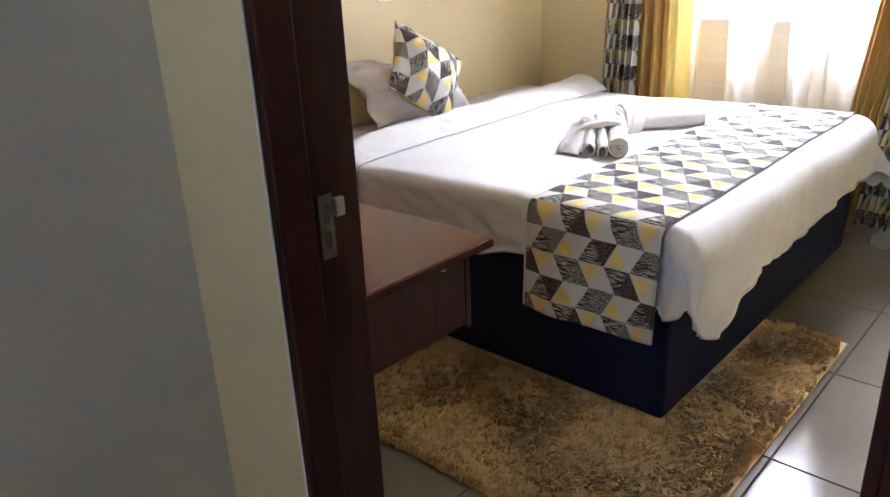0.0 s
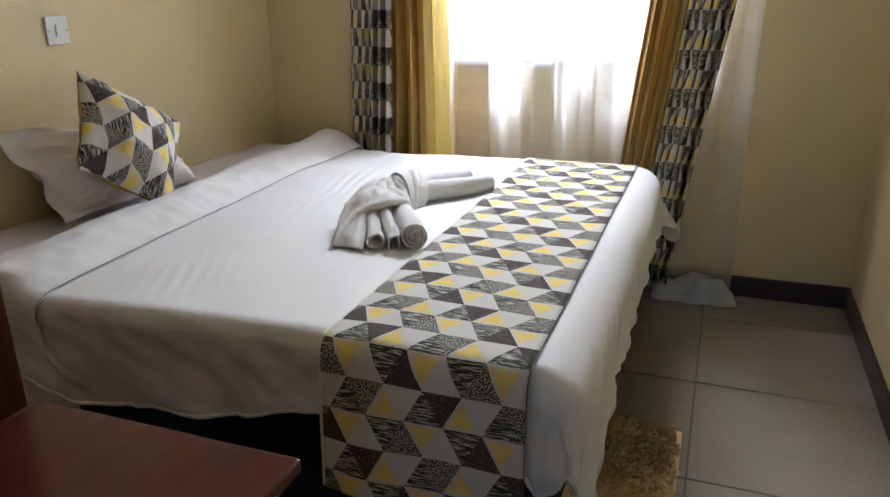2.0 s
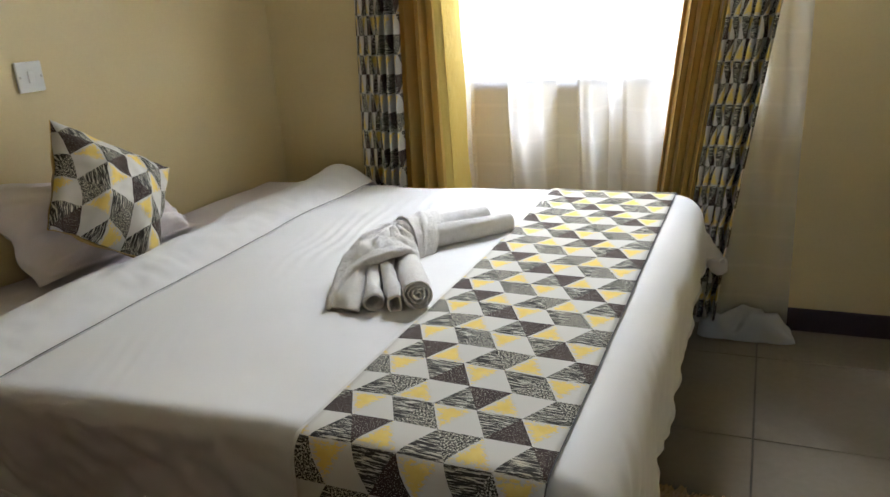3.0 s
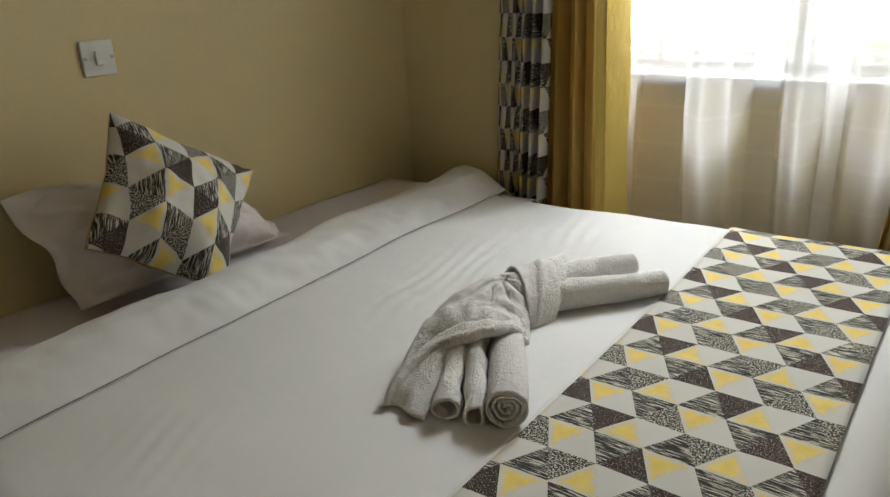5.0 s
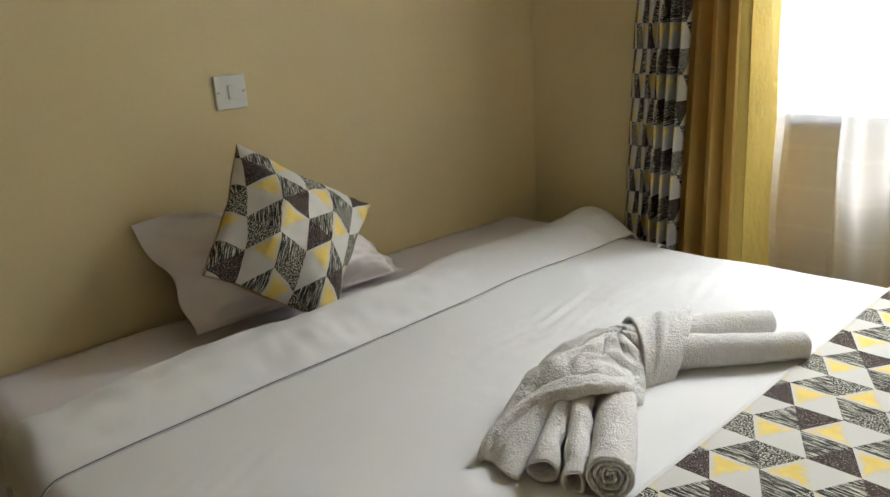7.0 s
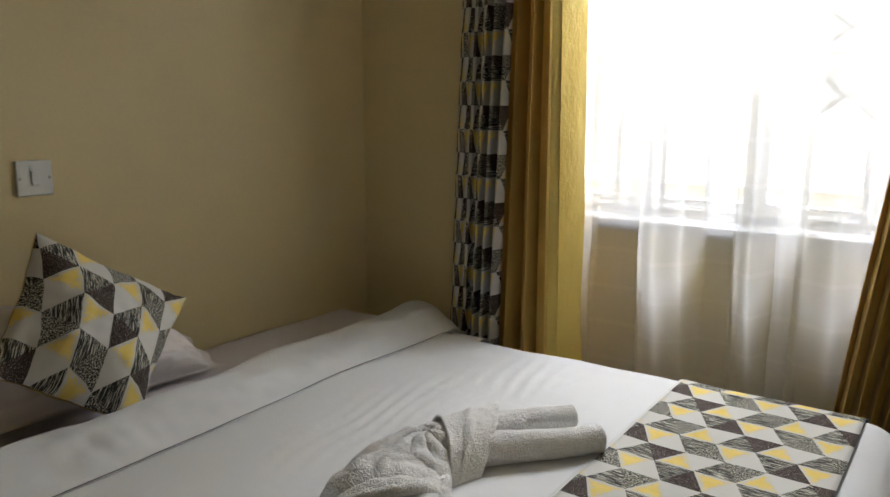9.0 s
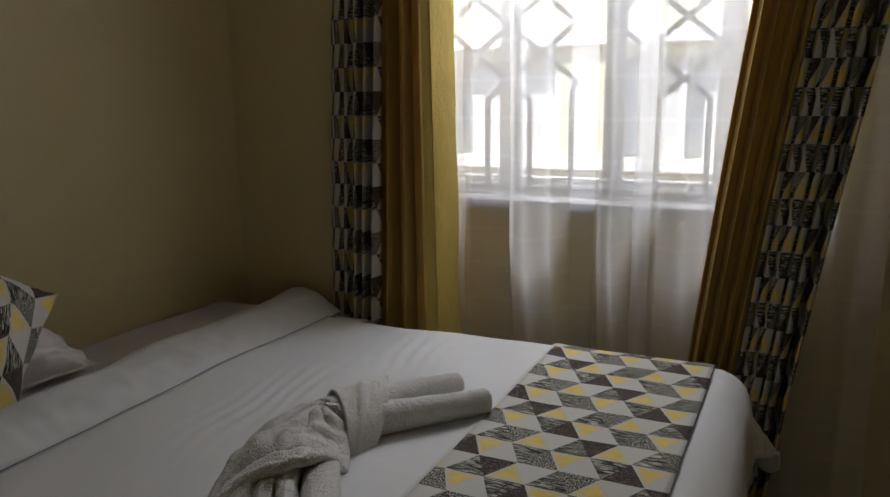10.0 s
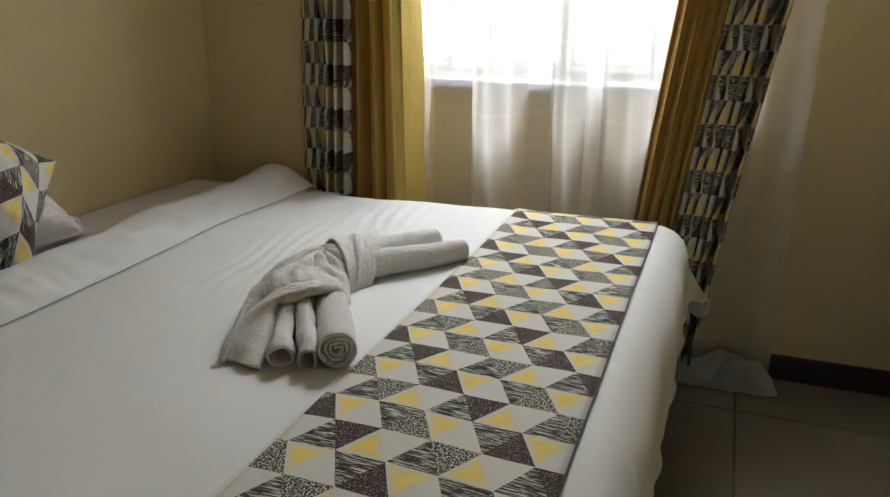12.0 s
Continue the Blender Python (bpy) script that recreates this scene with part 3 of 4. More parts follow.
# ---- bed ----
BX, BY0, BY1, BZ = 1.795, -2.105, -0.375, 0.66      # foot, near side, far side and top of the mattress


def drape(a, b, top, r_foot=0.10, r_side=0.035, flare=0.06, wave=0.012, x_end=BX, y_near=BY0, y_far=BY1, waves=26.0, seed=0.0, r_far=0.09):
    """Where the cloth's point (a, b), flat in metres, comes to lie over the mattress edge."""
    da = max(0.0, a - (x_end - r_foot))
    dn = max(0.0, (y_near + r_side) - b)
    df = max(0.0, b - (y_far - r_far))
    db, rb = (dn, r_side) if dn > 0 else (df, r_far)
    d = math.hypot(da, db)
    if d < 1e-6:
        return Vector((a, b, top))
    ux, uy = da / d, (-dn if dn > 0 else df) / d
    d = max(da, db) + 0.22 * min(da, db)
    r = r_foot * ux * ux + rb * uy * uy
    px, py = min(a, x_end - r_foot), min(max(b, y_near + r_side), y_far - r_far)
    if d < math.pi * r / 2:
        out, down = r * math.sin(d / r), r * (1 - math.cos(d / r))
    else:
        e = d - math.pi * r / 2
        along = px - py + 0.16 * math.atan2(db, da)
        k = min(1.0, e / 0.15)
        w = wave * k * (math.sin(waves * along + seed) + 0.6 * math.sin(waves * 1.7 * along + 1.3 + seed))
        tilt = flare + min(ux, abs(uy)) * (0.8 if df > 0 else 0.15)
        out, down = r + tilt * e + w, r + e * (1 - 0.4 * tilt)
    return Vector((px + ux * out, py + uy * out, top - down))


def lumps(x, y, k=1.0):
    v = Vector((x * 2.2, y * 1.7, 0.4))
    return k * (0.010 * noise.noise(v) + 0.004 * noise.noise(v * 3.1))


def make_bed():
    bed = thing("bed", (0.85, -1.15, 0), "double bed with a navy base and white linen", "bed")
    base = box(0.01, 1.675, -2.005, -0.40, 0.010, 0.46, 0.015, segments=3)
    for v in base.verts:
        if v.co.x > 1.0 and v.co.y > -1.0:
            v.co.y += 0.17
    part("base", base, NAVY, bed, "navy blue upholstered bed base")
    part("mattress", box(0.004, 1.74, -2.075, -0.385, 0.462, 0.615, 0.05, segments=4), SHEET, bed, "", True)

    def fitted(u, v):
        a, b = 0.004 + 0.62 * u, -2.42 + 2.32 * v
        p = drape(a, b, 0.645, 0.05, 0.05, 0.0, 0.004, 9.0, -2.145, -0.345, 26.0, 0.0, 0.06)
        return p + Vector((0, 0, lumps(a * 2, b * 2, 0.7)))

    return bed, fitted


bed, fitted = make_bed()
fs = tagged(part("fitted_sheet", sheet(30, 110, fitted), SHEET, None, "", True), "pale lilac-white sheet over the bed head", "bed sheet")
solid(fs, 0.003)


def near_side(a):
    """The near edge of the bedding, which lies a little askew, further out towards the head."""
    return BY0 - 0.055 * min(1.0, max(0.0, (1.25 - a) / 0.8))


def duvet_point(u, v):
    x_fold = 0.40 - 0.02 * (1 - v)
    b = (BY0 - 0.195) + (BY1 - BY0 + 0.46) * v
    edge = 0.168 + 0.035 * min(1.0, max(0.0, (-0.7 - b) / 1.0)) + 0.085 * math.exp(-((b + 1.98) / 0.17) ** 2) + 0.005 * math.sin(9 * b) + 0.004 * noise.noise(Vector((b * 9, 0, 3)))
    edge -= 0.10 * math.exp(-(v / 0.045) ** 2)
    edge += 0.05 * max(0.0, (b + 0.45) / 0.35)
    a = x_fold + (BX + edge - x_fold) * u
    b += (near_side(a) - BY0) * (1 - v)
    b += (0.03 * math.sin(5.5 * a + 0.4) + 0.012 * math.sin(17 * a)) * (1 - v) ** 6
    b += 0.22 * max(0.0, a - BX + 0.05) * (1 - v) ** 6
    p = drape(a, b, BZ, flare=0.03, wave=0.005, y_near=near_side(a), r_side=0.045)
    n = lumps(a, b)
    side = min(1.0, max(0.0, (near_side(a) + 0.03 - b) / 0.08))
    p.y += side * (0.015 * noise.noise(Vector((a * 7, b * 16 + a * 6, 4.0))) + 0.008 * noise.noise(Vector((a * 19, b * 30 + a * 12, 6.0))))
    pull = 0.0030 * math.sin(150 * (a + 0.165 * b) + 5 * noise.noise(Vector((a * 4, b * 5, 1.0)))) * math.exp(-((a - 0.76) / 0.075) ** 2 - ((b + 1.06) / 0.24) ** 2)
    pull += 0.0014 * math.sin(150 * (a + 0.5 * b)) * math.exp(-((a - 0.78) / 0.10) ** 2 - ((b + 1.95) / 0.16) ** 2)
    pull += 0.0022 * math.sin(130 * (a + 0.10 * b) + 9 * noise.noise(Vector((a * 4, b * 4, 3.0)))) * math.exp(-((a - 0.92) / 0.10) ** 2 - ((b + 0.62) / 0.14) ** 2)
    hang = min(1.0, max(0.0, (a - BX + 0.04) / 0.12))
    p.x += hang * (0.2 + 0.8 * math.exp(-((b + 1.85) / 0.35) ** 2)) * 0.0065 * math.sin(85 * (b + 0.85 * a) + 4 * noise.noise(Vector((a * 3, b * 3, 7.0)))) * (0.5 + noise.noise(Vector((b * 4, a * 4, 2.0))))
    p.x += hang * (0.010 * noise.noise(Vector((b * 4.5, a * 3.0, 9.0))) + 0.007 * noise.noise(Vector((b * 13 + a * 9, a * 8, 5.0))))
    corner = hang * min(1.0, max(0.0, (b - BY1) / 0.10))
    p.z -= corner * (0.006 + 0.012 * math.sin(55 * (a - b)) + 0.012 * noise.noise(Vector((a * 12, b * 12, 1.0))))
    return p + Vector((0.4 * n, 0.2 * n, n + pull))


duvet = tagged(part("duvet", sheet(190, 250, duvet_point), LINEN, None, "", True), "white cotton duvet hanging over the bed's foot and side", "duvet")
solid(duvet, 0.012)
part("hem", tube([duvet_point(1.0, k / 140) for k in range(141)], 0.005, 8), LINEN, duvet, "rolled stitched hem", True)
part("hem", tube([duvet_point(k / 120, 0.0) for k in range(121)], 0.005, 8), LINEN, duvet, "rolled stitched hem", True)


def fold_x(v):
    return 0.497 + 0.062 * (1 - v)


def fold_b(v):
    return (BY0 - 0.150) + (BY1 - BY0 + 0.315) * v


def fold_point(u, v):
    b, x1 = fold_b(v), fold_x(v)
    x0 = x1 - 0.235 + 0.02 * math.sin(8 * b) - 0.02 * v
    a = x0 + (x1 - x0) * u
    plump = 1 + 0.3 * max(0.0, v - 0.70) / 0.30
    h = 0.005 + 0.056 * plump * math.sin(math.pi * min(1.0, u * 1.05)) ** 0.7 * (1.1 - 0.6 * u) - 0.03 * (1 - min(1.0, u * 8)) ** 2
    p = drape(a, b, BZ + h, flare=0.05, wave=0.006, r_side=0.05, y_near=BY0 - 0.055, y_far=BY1 + 0.035, r_far=0.05)
    n = 0.012 * noise.noise(Vector((a * 6, b * 4, 2.0))) + 0.007 * noise.noise(Vector((a * 20, b * 14, 5.0)))
    n += 0.0018 * math.sin(120 * b + 6 * noise.noise(Vector((a * 5, b * 5, 8.0)))) * max(0.0, noise.noise(Vector((b * 2.3, 1.0, 4.0))) + 0.25) * math.exp(-((u - 0.72) / 0.2) ** 2)
    return p + Vector((0.5 * n, 0, n * min(1.0, (1 - u) * 6) + lumps(a, b) * min(1.0, u * 2)))


fold = tagged(part("turned_down_sheet", sheet(30, 300, fold_point), LINEN, None, "", True), "white sheet turned down in a puffy band", "bed sheet")
solid(fold, 0.006)
seam = [drape(fold_x(v) + 0.002, fold_b(v), BZ + 0.006, flare=0.05, wave=0.006, r_side=0.05, y_near=BY0 - 0.055) + Vector((0, 0, lumps(fold_x(v), fold_b(v)))) for v in [k / 110 for k in range(3, 111)]]
part("piping", tube(seam, 0.0010, 6), PIPING, fold, "thin grey piping along the hem", True)


def runner_point(u, v):
    a = 1.272 + 0.42 * u
    b = (BY0 - 0.345) + (BY1 - BY0 + 0.50) * v
    p = drape(a, b, BZ + 0.0030, 0.1, 0.04, 0.05, 0.005, 9.0, BY0 - 0.022, BY1 + 0.01, 14.0)
    n = lumps(a, b)
    return p + Vector((0, 0, n))


runner = thing("bed_runner", (1.48, -1.15, BZ), "cotton bed runner printed with yellow, white and black triangles", "bed runner")
solid(part("printed_cloth", sheet(30, 170, runner_point, lambda u, v: (1.272 + 0.42 * u - 1.45, (BY0 - 0.345) + (BY1 - BY0 + 0.50) * v + 1.583)), PRINT, runner, "", True), 0.003, 1.0)
part("edge_binding", tube([runner_point(1.0, k / 120) + Vector((0.001, 0, 0.002)) for k in range(121)], 0.0013, 6), PIPING, runner, "thin dark edge binding", True)
solid(part("hem", sheet(3, 170, lambda u, v: runner_point(-0.020 + 0.020 * u, v)), HEM, runner, "plain cream stitched hem", True), 0.0014, 1.0)


# ---- pillow and cushion ----
def pad(name, label, category, front, back, tl, tr, br, bl, thick, flange=0.0, pinch=0.06, n=56, seed=0.0, bulge=0.0):
    """A stuffed cushion between four corners, with pinched sides and an optional flat flange."""
    tl, tr, br, bl = (Vector(p) for p in (tl, tr, br, bl))
    nrm = (tr - tl).cross(bl - tl).normalized()
    wide, high = (tr - tl).length, (bl - tl).length
    owner = thing(name, (tl + tr + br + bl) / 4, label, category)
    for side, material, cover, grow in ((-1, front, "front_cover", 1.0), (1, back, "back_cover", 1.0 if back is front else 1.008)):
        bm = bmesh.new()
        lay = bm.loops.layers.uv.new("cloth")
        grid = []
        for i in range(n + 1):
            rowv = []
            for j in range(n + 1):
                u, v = i / n, j / n
                cu, cv = 2 * u - 1, 2 * v - 1
                su = cu * (1 - pinch * (1 - cv * cv) * (1 + 0.8 * noise.noise(Vector((cv * 2, seed, cu)))))
                sv = cv * (1 - pinch * (1 - cu * cu) * (1 + 0.8 * noise.noise(Vector((cu * 2, seed + 5, cv)))))
                uu, vv = (su * grow + 1) / 2, (sv * grow + 1) / 2
                p = tl.lerp(tr, uu).lerp(bl.lerp(br, uu), vv)
                fu, fv = max(0.0, 1 - abs(cu) / (1 - flange)), max(0.0, 1 - abs(cv) / (1 - flange))
                p.z += bulge * (1 - cu * cu) * max(0.0, -sv)
                h = thick * 0.5 * (min(1.0, 1.7 * fu) * min(1.0, 1.7 * fv)) ** 0.5 * (0.75 + 0.25 * (1 - cu * cu) * (1 - cv * cv))
                edge = max(abs(cu), abs(cv))
                sag = (0.060 if flange else 0.012) * noise.noise(Vector((u * 3, v * 3, seed + 4))) * edge ** 5
                crease = (0.024 if flange else 0.010) * noise.noise(Vector((u * 4 + seed, v * 4, side))) + (0.011 if flange else 0.004) * noise.noise(Vector((u * 11, v * 11, seed)))
                h = max(h + (crease if h > 0.012 else 0.0), 0.0018)
                rowv.append(bm.verts.new(p + nrm * (side * h + sag)))
            grid.append(rowv)
        for i in range(n):
            for j in range(n):
                f = bm.faces.new((grid[i][j], grid[i + 1][j], grid[i + 1][j + 1], grid[i][j + 1]))
                for lp, (a, b) in zip(f.loops, ((i, j), (i + 1, j), (i + 1, j + 1), (i, j + 1))):
                    lp[lay].uv = (a / n * wide, b / n * high)
        part(cover, bm, material, owner, "mustard back cover" if back is not front and side > 0 else "", True)
    return owner


pad("pillow", "white flanged pillow leaning against the wall", "pillow", PILLOW_LINEN, PILLOW_LINEN, (0.045, -1.755, 0.925), (0.070, -1.12, 0.745), (0.195, -1.06, 0.660), (0.185, -1.70, 0.668), 0.25, 0.10, 0.02, seed=3.0, bulge=0.055)
pad("cushion", "square cushion with a triangle print and a mustard back", "cushion", PRINT_CUSHION, GOLD, (0.122, -1.500, 1.085), (0.227, -1.195, 0.885), (0.34, -1.425, 0.640), (0.27, -1.70, 0.836), 0.20, 0.0, 0.065, seed=7.0)


# ---- towel ----
def spline(points, n=24):
    pts = [Vector(p) for p in points]
    pts = [2 * pts[0] - pts[1]] + pts + [2 * pts[-1] - pts[-2]]
    out = []
    for k in range(1, len(pts) - 2):
        p0, p1, p2, p3 = pts[k - 1:k + 3]
        for m in range(n):
            t = m / n
            out.append(0.5 * (2 * p1 + (p2 - p0) * t + (2 * p0 - 5 * p1 + 4 * p2 - p3) * t * t + (3 * p1 - p0 - 3 * p2 + p3) * t ** 3))
    return out + [pts[-2]]


def crumple(bm, amount, scale, seed):
    for v in bm.verts:
        q = v.co * scale + Vector((seed, 0, 0))
        v.co += Vector((noise.noise(q), noise.noise(q + Vector((9, 3, 1))), noise.noise(q + Vector((2, 7, 5))))) * amount
    return bm


def lerp_list(values, n):
    out = []
    for k in range(n):
        t = k / (n - 1) * (len(values) - 1)
        i = min(int(t), len(values) - 2)
        out.append(values[i] + (values[i + 1] - values[i]) * (t - i))
    return out


def rolled(towel, name, points, radii, squash=1.0, rough=0.003, scale=30.0, seed=0.0, sides=28, label="", ridges=0.0, hollow=False):
    line = spline(points, 18)
    bm = tube(line, lerp_list(radii, len(line)), sides, None, squash, not hollow)
    if ridges:
        for k, v in enumerate(bm.verts):
            ring, side = divmod(k, sides)
            c = line[ring]
            a = 2 * math.pi * side / sides
            w = math.sin(ridges * a + 0.16 * ring + seed) + 0.6 * math.sin(1.7 * ridges * a - 0.11 * ring)
            v.co = c + (v.co - c) * (1 + 0.055 * w)
    ob = part(name, crumple(bm, rough, scale, seed), TOWEL, towel, label, True)
    return solid(ob, 0.005) if hollow else ob


def spiral_end(towel, centre, way, radius, turns):
    """The coiled end of a rolled towel: a strip of cloth wound up inside the roll."""
    c, d = Vector(centre), Vector(way).normalized()
    s = d.cross(Vector((0, 0, 1))).normalized()
    w = s.cross(d)

    def ribbon(u, v):
        a = 2 * math.pi * turns * u
        r = radius * (0.10 + 0.78 * u) * (1 + 0.05 * math.sin(3 * a))
        return c + s * (r * math.cos(a)) + w * (r * math.sin(a)) + d * (-0.05 + 0.05 * v - 0.006 * (1 - u) + 0.0015 * math.sin(5 * a))
    solid(part("coil", sheet(turns * 24, 4, ribbon), TOWEL, towel, "coiled end of the rolled towel", True), 0.0056, 0.0)


def arch(left, top, right, u):
    """A point of the arch of cloth from its left foot over its top to its right foot."""
    l, m, r = Vector(left), Vector(top), Vector(right)
    a, mid = math.pi * (1 - u), (l + r) / 2
    return mid + (r - l) * (0.5 * math.cos(a)) + (m - mid) * math.sin(a)


def make_towel():
    t = thing("towel", (1.1, -1.25, 0.66), "white terry towels rolled and knotted on the bed", "towel")
    rolled(t, "roll", [(1.260, -0.932, 0.693), (1.184, -1.026, 0.694), (1.103, -1.117, 0.697), (1.04, -1.215, 0.700)], (0.029, 0.031, 0.035, 0.037), 1.0, 0.002, 34, 1.0)
    rolled(t, "roll", [(1.158, -0.856, 0.690), (1.09, -0.955, 0.694), (1.035, -1.08, 0.699), (1.005, -1.18, 0.699)], (0.026, 0.030, 0.035, 0.037), 1.0, 0.002, 34, 2.0)

    def sleeve(u, v):
        far = arch((1.005, -0.985, 0.664), (1.076, -1.040, 0.746), (1.118, -1.180, 0.664), u)
        near = arch((0.958, -1.135, 0.664), (1.038, -1.192, 0.758), (1.094, -1.248, 0.664), u)
        p = far.lerp(near, v)
        crease = 0.007 * math.exp(-((v - 0.35 - 0.35 * u) / 0.07) ** 2) * math.sin(math.pi * v) + 0.004 * noise.noise(p * 32)
        roll = 0.006 * max(0.0, (v - 0.86) / 0.14)
        return p + Vector((0.2 * crease, -0.3 * crease, (crease + roll) * math.sin(math.pi * u)))

    solid(part("sleeve", sheet(44, 40, sleeve), TOWEL, t, "towel end wound round the rolls", True), 0.006, 1.0)
    rim = spline([(1.035, -1.620, 0.669), (1.030, -1.588, 0.689), (1.033, -1.520, 0.710), (1.054, -1.478, 0.727), (1.087, -1.450, 0.739), (1.118, -1.415, 0.744), (1.134, -1.372, 0.735), (1.130, -1.330, 0.702), (1.117, -1.305, 0.668)], 10)

    def hood(u, v):
        k = u * (len(rim) - 1)
        n = min(int(k), len(rim) - 2)
        end = rim[n].lerp(rim[n + 1], k - n)
        ends = [arch((0.974, -1.150, 0.664), (1.040, -1.175, 0.750), (1.088, -1.235, 0.664), u),
                arch((0.955, -1.270, 0.664), (1.022, -1.275, 0.758), (1.112, -1.275, 0.664), u),
                arch((0.962, -1.420, 0.665), (1.036, -1.385, 0.757), (1.124, -1.300, 0.664), u), end]
        line = spline(ends, 8)
        k = v * (len(line) - 1)
        n = min(int(k), len(line) - 2)
        p = line[n].lerp(line[n + 1], k - n)
        over = math.sin(math.pi * u) ** 0.5
        star_x, star_y = (u - 0.52) * 1.5, v - 0.20
        th, r = math.atan2(star_y, star_x), math.hypot(star_x, star_y)
        star = 0.017 * (abs(math.sin(4.5 * th + 0.5 + 2.0 * r)) ** 0.7 - 0.6) * math.exp(-(r / 0.34) ** 2) * min(1.0, r / 0.05)
        bands = 0.0075 * (abs(math.sin(3.1 * math.pi * (v + 0.22 * u))) ** 0.6 - 0.6) * min(1.0, max(0.0, (v - 0.35) / 0.2)) * min(1.0, (1 - v) / 0.08)
        fine = 0.0042 * (1 - 2 * abs(math.sin(20 * u + 11 * v + 3 * noise.noise(p * 14)))) * math.sin(math.pi * v)
        out = Vector((0.6 * (p.x - 1.05) / 0.1, -0.25, 1.0))
        return p + out * ((star + bands + fine) * over + 0.0025 * noise.noise(p * 42))

    solid(part("wrap", sheet(90, 70, hood), TOWEL, t, "towel cloth drawn over the knot", True), 0.006, 1.0)
    band = tube([p + Vector((0.002, -0.004, 0.001)) for p in rim], lerp_list((0.006, 0.010, 0.013, 0.013, 0.011, 0.010, 0.010, 0.008, 0.006), len(rim)), 14, None, 1.15)
    part("band", crumple(band, 0.0025, 45, 6.0), TOWEL, t, "", True)
    line = [(1.06, -1.28, 0.697), (1.122, -1.37, 0.699), (1.185, -1.465, 0.699), (1.243, -1.562, 0.699)]
    rolled(t, "roll", line, (0.033, 0.034, 0.0345, 0.035), 1.0, 0.0012, 36, 7.0, 32, "", 0.0, True)
    spiral_end(t, line[-1], (0.058, -0.097, 0), 0.035, 3)
    rolled(t, "fold", [(1.075, -1.36, 0.712), (1.10, -1.43, 0.712), (1.152, -1.52, 0.698), (1.197, -1.588, 0.684)], (0.016, 0.018, 0.019, 0.020), 1.3, 0.007, 24, 8.0, 24, "", 0.0, True)
    rolled(t, "fold", [(1.04, -1.37, 0.712), (1.07, -1.45, 0.712), (1.11, -1.53, 0.698), (1.146, -1.600, 0.686)], (0.014, 0.015, 0.018, 0.023), 1.15, 0.009, 22, 9.0, 24, "", 0.0, True)
    rolled(t, "fold", [(1.02, -1.16, 0.690), (1.045, -1.24, 0.692), (1.055, -1.36, 0.692)], (0.042, 0.048, 0.044), 0.85, 0.003, 26, 12.0)
    left = rim[:34]

    def flap(u, v):
        k = v * (len(left) - 1)
        n = min(int(k), len(left) - 2)
        a = left[n].lerp(left[n + 1], k - n)
        c = Vector((1.118, -1.622, 0.667)).lerp(Vector((1.064, -1.44, 0.716)), v)
        p = a.lerp(c, u)
        p.z += 0.012 * math.sin(math.pi * u) * (0.3 + v) - 0.004 * math.sin(2 * math.pi * u) * (1 - v)
        return p + Vector((0, 0.008 * math.sin(2.0 * math.pi * u) * (1 - v), 0.002 * noise.noise(p * 36)))

    solid(part("flap", sheet(24, 34, flap), TOWEL, t, "", True), 0.006, 1.0)
    t.location.z -= 0.006


make_towel()


# ---- light switch ----
def light_switch():
    s = thing("light_switch", (0.0, -1.4375, 1.2065), "white single rocker light switch on the wall", "light switch")
    part("plate", box(0.0, 0.009, -1.4800, -1.3950, 1.1560, 1.2410, 0.003), PLASTIC, s)
    part("rocker", box(0.009, 0.014, -1.447, -1.428, 1.181, 1.216, 0.002), PLASTIC, s)
    for y in (-1.4725, -1.4025):
        part("screw", box(0.009, 0.0105, y - 0.0035, y + 0.0035, 1.195, 1.202, 0.001), STEEL, s, "steel screw")


light_switch()


# ---- wardrobe and dressing table ----
def wardrobe():
    w = thing("wardrobe", (0.74, -2.82, 0), "tall mahogany wardrobe beside the bed", "wardrobe")
    part("body", box(0.45, 1.0, -3.068, -2.59, 0, 2.05, 0.003), MAHOGANY, w)
    part("side_panel", box(1.0, 1.02, -3.068, -2.57, 0, 2.05, 0.002), MAHOGANY, w)
    part("door", box(0.452, 0.724, -2.59, -2.572, 0.06, 2.04, 0.002), MAHOGANY, w)
    part("door", box(0.728, 0.998, -2.59, -2.572, 0.06, 2.04, 0.002), MAHOGANY, w)


wardrobe()


def dressing_table():
    d = thing("dressing_table", (1.25, -2.80, 0), "mahogany dressing table with one locked drawer", "dressing table")
    part("tabletop", box(1.021, 1.490, -3.066, -2.555, 0.703, 0.726, 0.005, segments=3), DESK_TOP, d, "glossy reddish mahogany top")
    part("drawer_box", box(1.021, 1.405, -3.066, -2.582, 0.486, 0.703, 0.002), MAHOGANY, d)
    part("side_panel", box(1.021, 1.42, -2.582, -2.562, 0.480, 0.703, 0.002), MAHOGANY, d)
    front = part("drawer_front", box(1.405, 1.42, -3.06, -2.584, 0.492, 0.700, 0.003), MAHOGANY, d)
    lock = bmesh.new()
    bmesh.ops.create_cone(lock, cap_ends=True, segments=16, radius1=0.009, radius2=0.009, depth=0.006, matrix=pose(1.422, -2.66, 0.668, 0, 90, 0))
    part("lock", lock, STEEL, front, "small steel drawer lock")
    part("leg", box(1.03, 1.07, -3.06, -3.02, 0, 0.486, 0.003), MAHOGANY, d)
    part("leg", box(1.36, 1.40, -3.06, -3.02, 0, 0.486, 0.003), MAHOGANY, d)


dressing_table()
board = tagged(part("wooden_board", box(1.035, 1.20, -3.0, -2.735, 0.0, 0.028, 0.012, segments=3), PALE_WOOD, None, "", True), "pale wooden board on the floor beneath the table", "board")

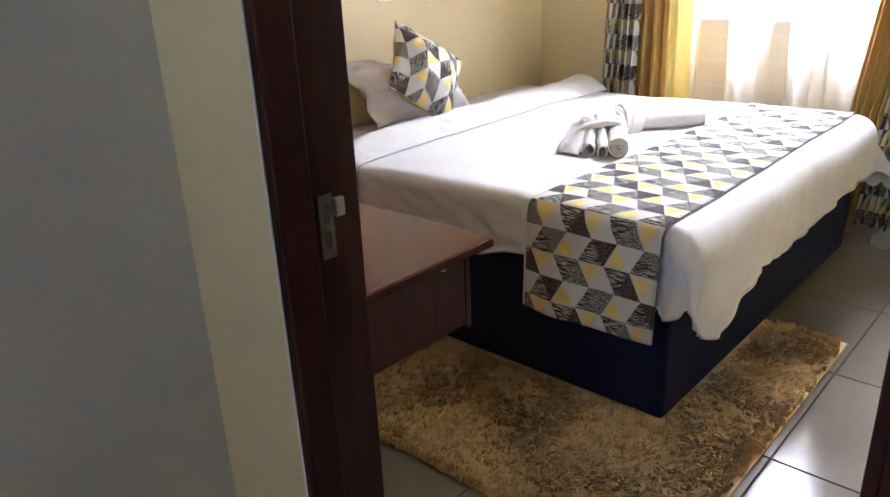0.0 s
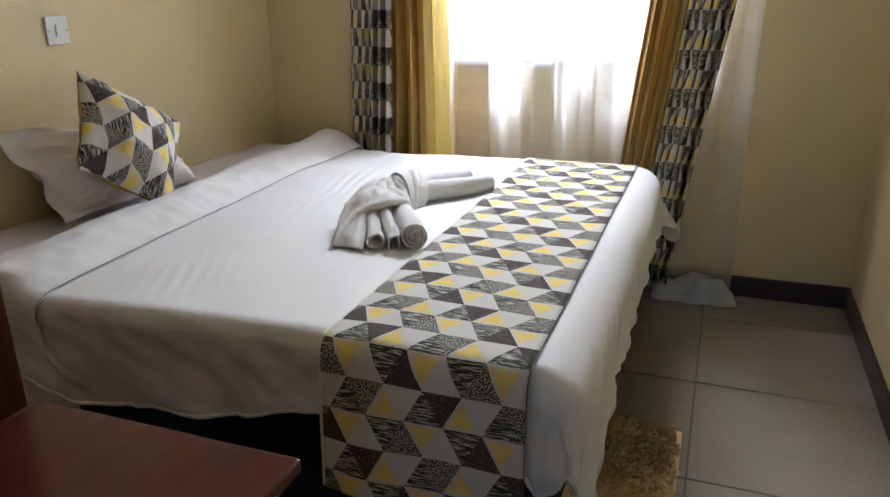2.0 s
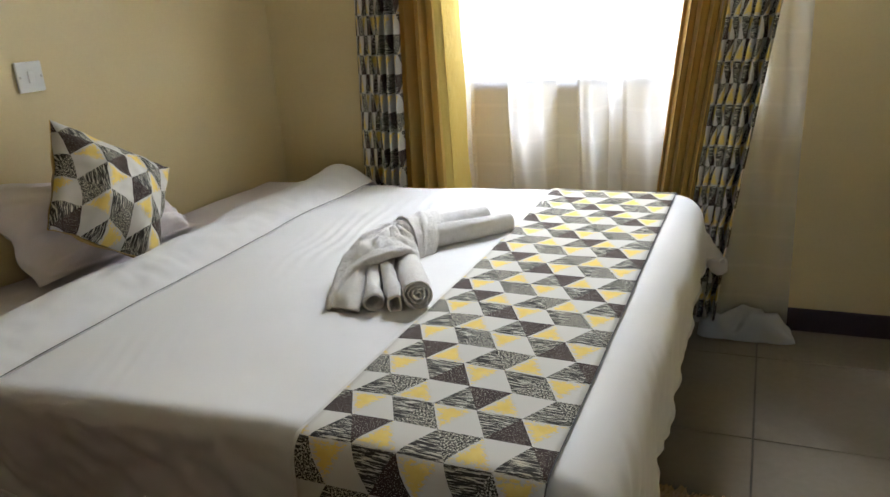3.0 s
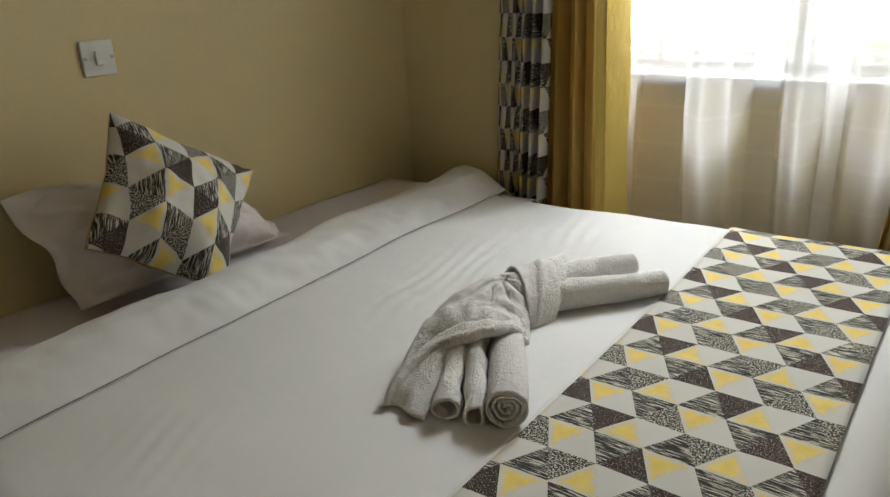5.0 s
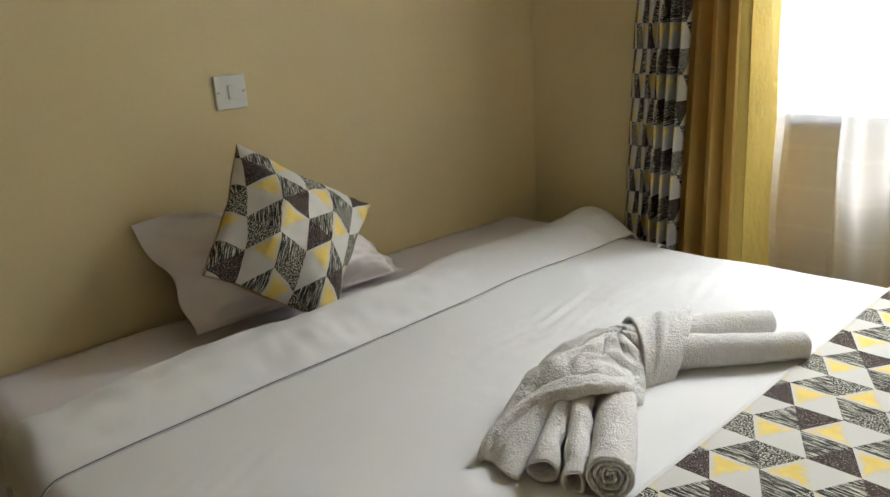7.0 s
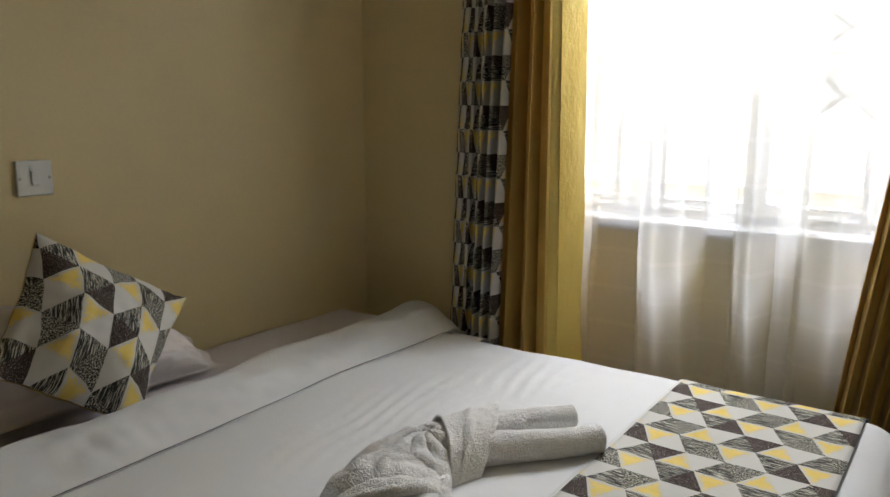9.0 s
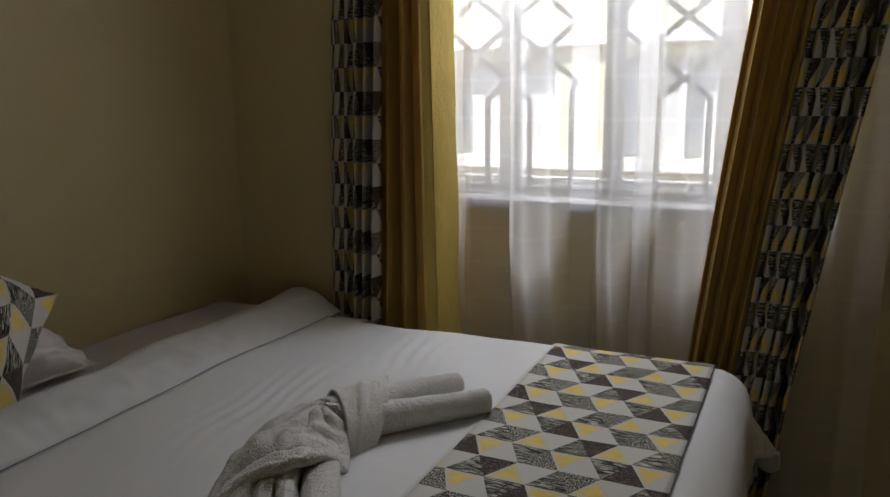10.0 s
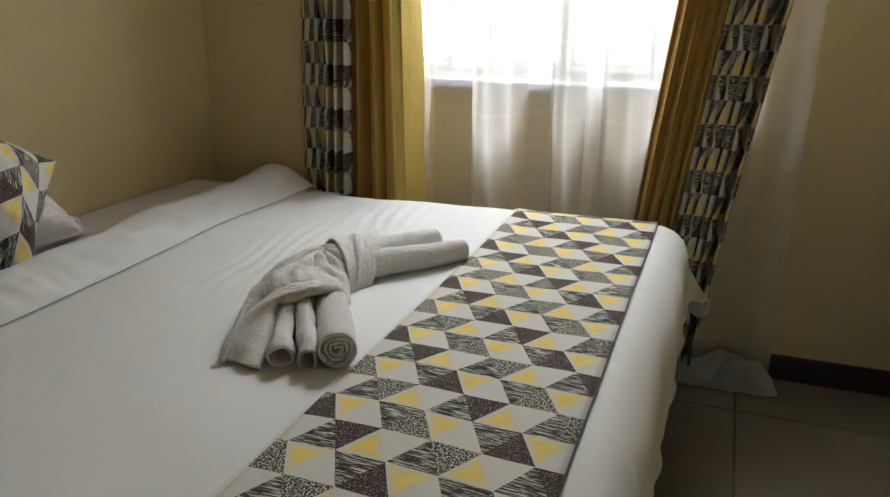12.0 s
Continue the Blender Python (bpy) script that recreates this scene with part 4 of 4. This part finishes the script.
# ---- rug ----
RX0, RX1, RY0, RY1 = 0.75, 1.968, -2.59, -1.165


def rug():
    r = thing("rug", (1.35, -1.84, 0), "golden brown shaggy rug reaching under the bed", "rug")
    part("backing", box(RX0, RX1 - 0.008, RY0 + 0.006, RY1 - 0.008, 0.0, 0.008, 0.003), RUG, r)
    rnd = random.Random(4)
    verts, faces = [], []
    step = 0.021
    for i in range(int((RX1 - RX0) / step)):
        for j in range(int((RY1 - RY0) / step)):
            cx, cy = RX0 + (i + rnd.random()) * step, RY0 + (j + rnd.random()) * step
            if cx < 1.685 and cy > -2.015:
                continue
            turn = 5.0 * noise.noise(Vector((cx * 3, cy * 3, 3.0))) + rnd.uniform(-0.8, 0.8)
            tall = rnd.uniform(0.020, 0.036) * (0.45 if cx < 1.73 and cy > -2.06 else 1.0)
            rim = cx > RX1 - 0.06 or cy < RY0 + 0.05 or cy > RY1 - 0.06
            for k in range(24 if rim else 16):
                ang = turn + rnd.uniform(-0.7, 0.7)
                x, y = cx + rnd.uniform(-0.012, 0.012), cy + rnd.uniform(-0.012, 0.012)
                h, lean, w = tall * rnd.uniform(0.75, 1.1), rnd.uniform(0.3, 0.75) * (0.6 if rim else 1.0), rnd.uniform(0.0028, 0.0052)
                dx, dy, px, py = math.cos(ang) * lean * h, math.sin(ang) * lean * h, -math.sin(ang) * w, math.cos(ang) * w
                n = len(verts)
                verts += [(x - px, y - py, 0.006), (x + px, y + py, 0.006), (x + dx * 0.55 + px, y + dy * 0.55 + py, 0.006 + h * 0.72), (x + dx * 0.55 - px, y + dy * 0.55 - py, 0.006 + h * 0.72), (x + dx * 1.3, y + dy * 1.3, 0.006 + h * 0.92)]
                faces += [(n, n + 1, n + 2, n + 3), (n + 3, n + 2, n + 4)]
    at = PLACE[r.name]
    me = bpy.data.meshes.new("shag")
    me.from_pydata([(x - at.x, y - at.y, z - at.z) for x, y, z in verts], [], faces)
    me.materials.append(PILE)
    ob = new("shag", me)
    ob.parent = r
    tagged(ob, "thick golden brown pile", kind="stuff")


rug()

# ---- outside ----
structure("ground", box(-300, 300, 0.23, 600, -3.2, -3.1), SOIL, "bare ground below the window", "ground")


def neighbour():
    b = thing("neighbour_building", (0, 5.0, -3.1), "pale yellow building with white framed windows across the yard", "building")
    holes = [(-3.25, -2.35), (-1.65, -0.40), (0.15, 1.40), (2.1, 3.35)]
    bm = bmesh.new()
    edges = [-9.0] + [e for h in holes for e in h] + [9.0]
    for k in range(0, len(edges), 2):
        box(edges[k], edges[k + 1], 5.0, 5.25, 0.75, 1.70, bm=bm)
    box(-9, 9, 5.0, 5.25, -3.1, 0.75, bm=bm)
    box(-9, 9, 5.0, 5.25, 1.70, 6.0, bm=bm)
    part("wall", bm, FACADE, b)
    part("ledge", box(-9, 9, 4.9, 5.0, 1.83, 1.93, 0.01), WHITE_METAL, b)
    part("ledge", box(-9, 9, 4.92, 5.0, 0.62, 0.74, 0.01), WHITE_METAL, b)
    part("roof", box(-9.2, 9.2, 4.7, 9.0, 6.0, 6.15), CONCRETE, b)
    for x0, x1 in holes:
        win = part("window", box(x0, x1, 5.16, 5.20, 0.75, 1.70), PALE_PANE, b, "pale curtained panes")
        for a, c in ((x0, x0 + 0.07), (x1 - 0.07, x1), ((x0 + x1) / 2 - 0.035, (x0 + x1) / 2 + 0.035)):
            part("frame", box(a, c, 5.05, 5.12, 0.75, 1.70), WHITE_METAL, win)


neighbour()

# ---- floor tiles ----
TS, TX, TY, GAP = 0.57, 1.983, -0.258, 0.0025
tile_mesh = {}


def tile(x0, x1, y0, y1):
    key = (round(x1 - x0, 3), round(y1 - y0, 3))
    if key not in tile_mesh:
        bm = box(0, x1 - x0, 0, y1 - y0, -0.0058, 0.0, 0.0012, segments=1)
        me = bpy.data.meshes.new("tile")
        bm.to_mesh(me)
        bm.free()
        me.materials.append(TILE)
        tile_mesh[key] = me
    ob = new("tile", tile_mesh[key])
    ob.location = (x0, y0, 0)
    ob.parent = floor


for i in range(-4, 4):
    for j in range(-10, 2):
        x0, x1 = max(TX + i * TS, 0.0) + GAP, min(TX + (i + 1) * TS, 3.0) - GAP
        y0, y1 = max(TY + j * TS, -5.6) + GAP, min(TY + (j + 1) * TS, WY0) - GAP
        if x1 - x0 > 0.02 and y1 - y0 > 0.02:
            tile(x0, x1, y0, y1)
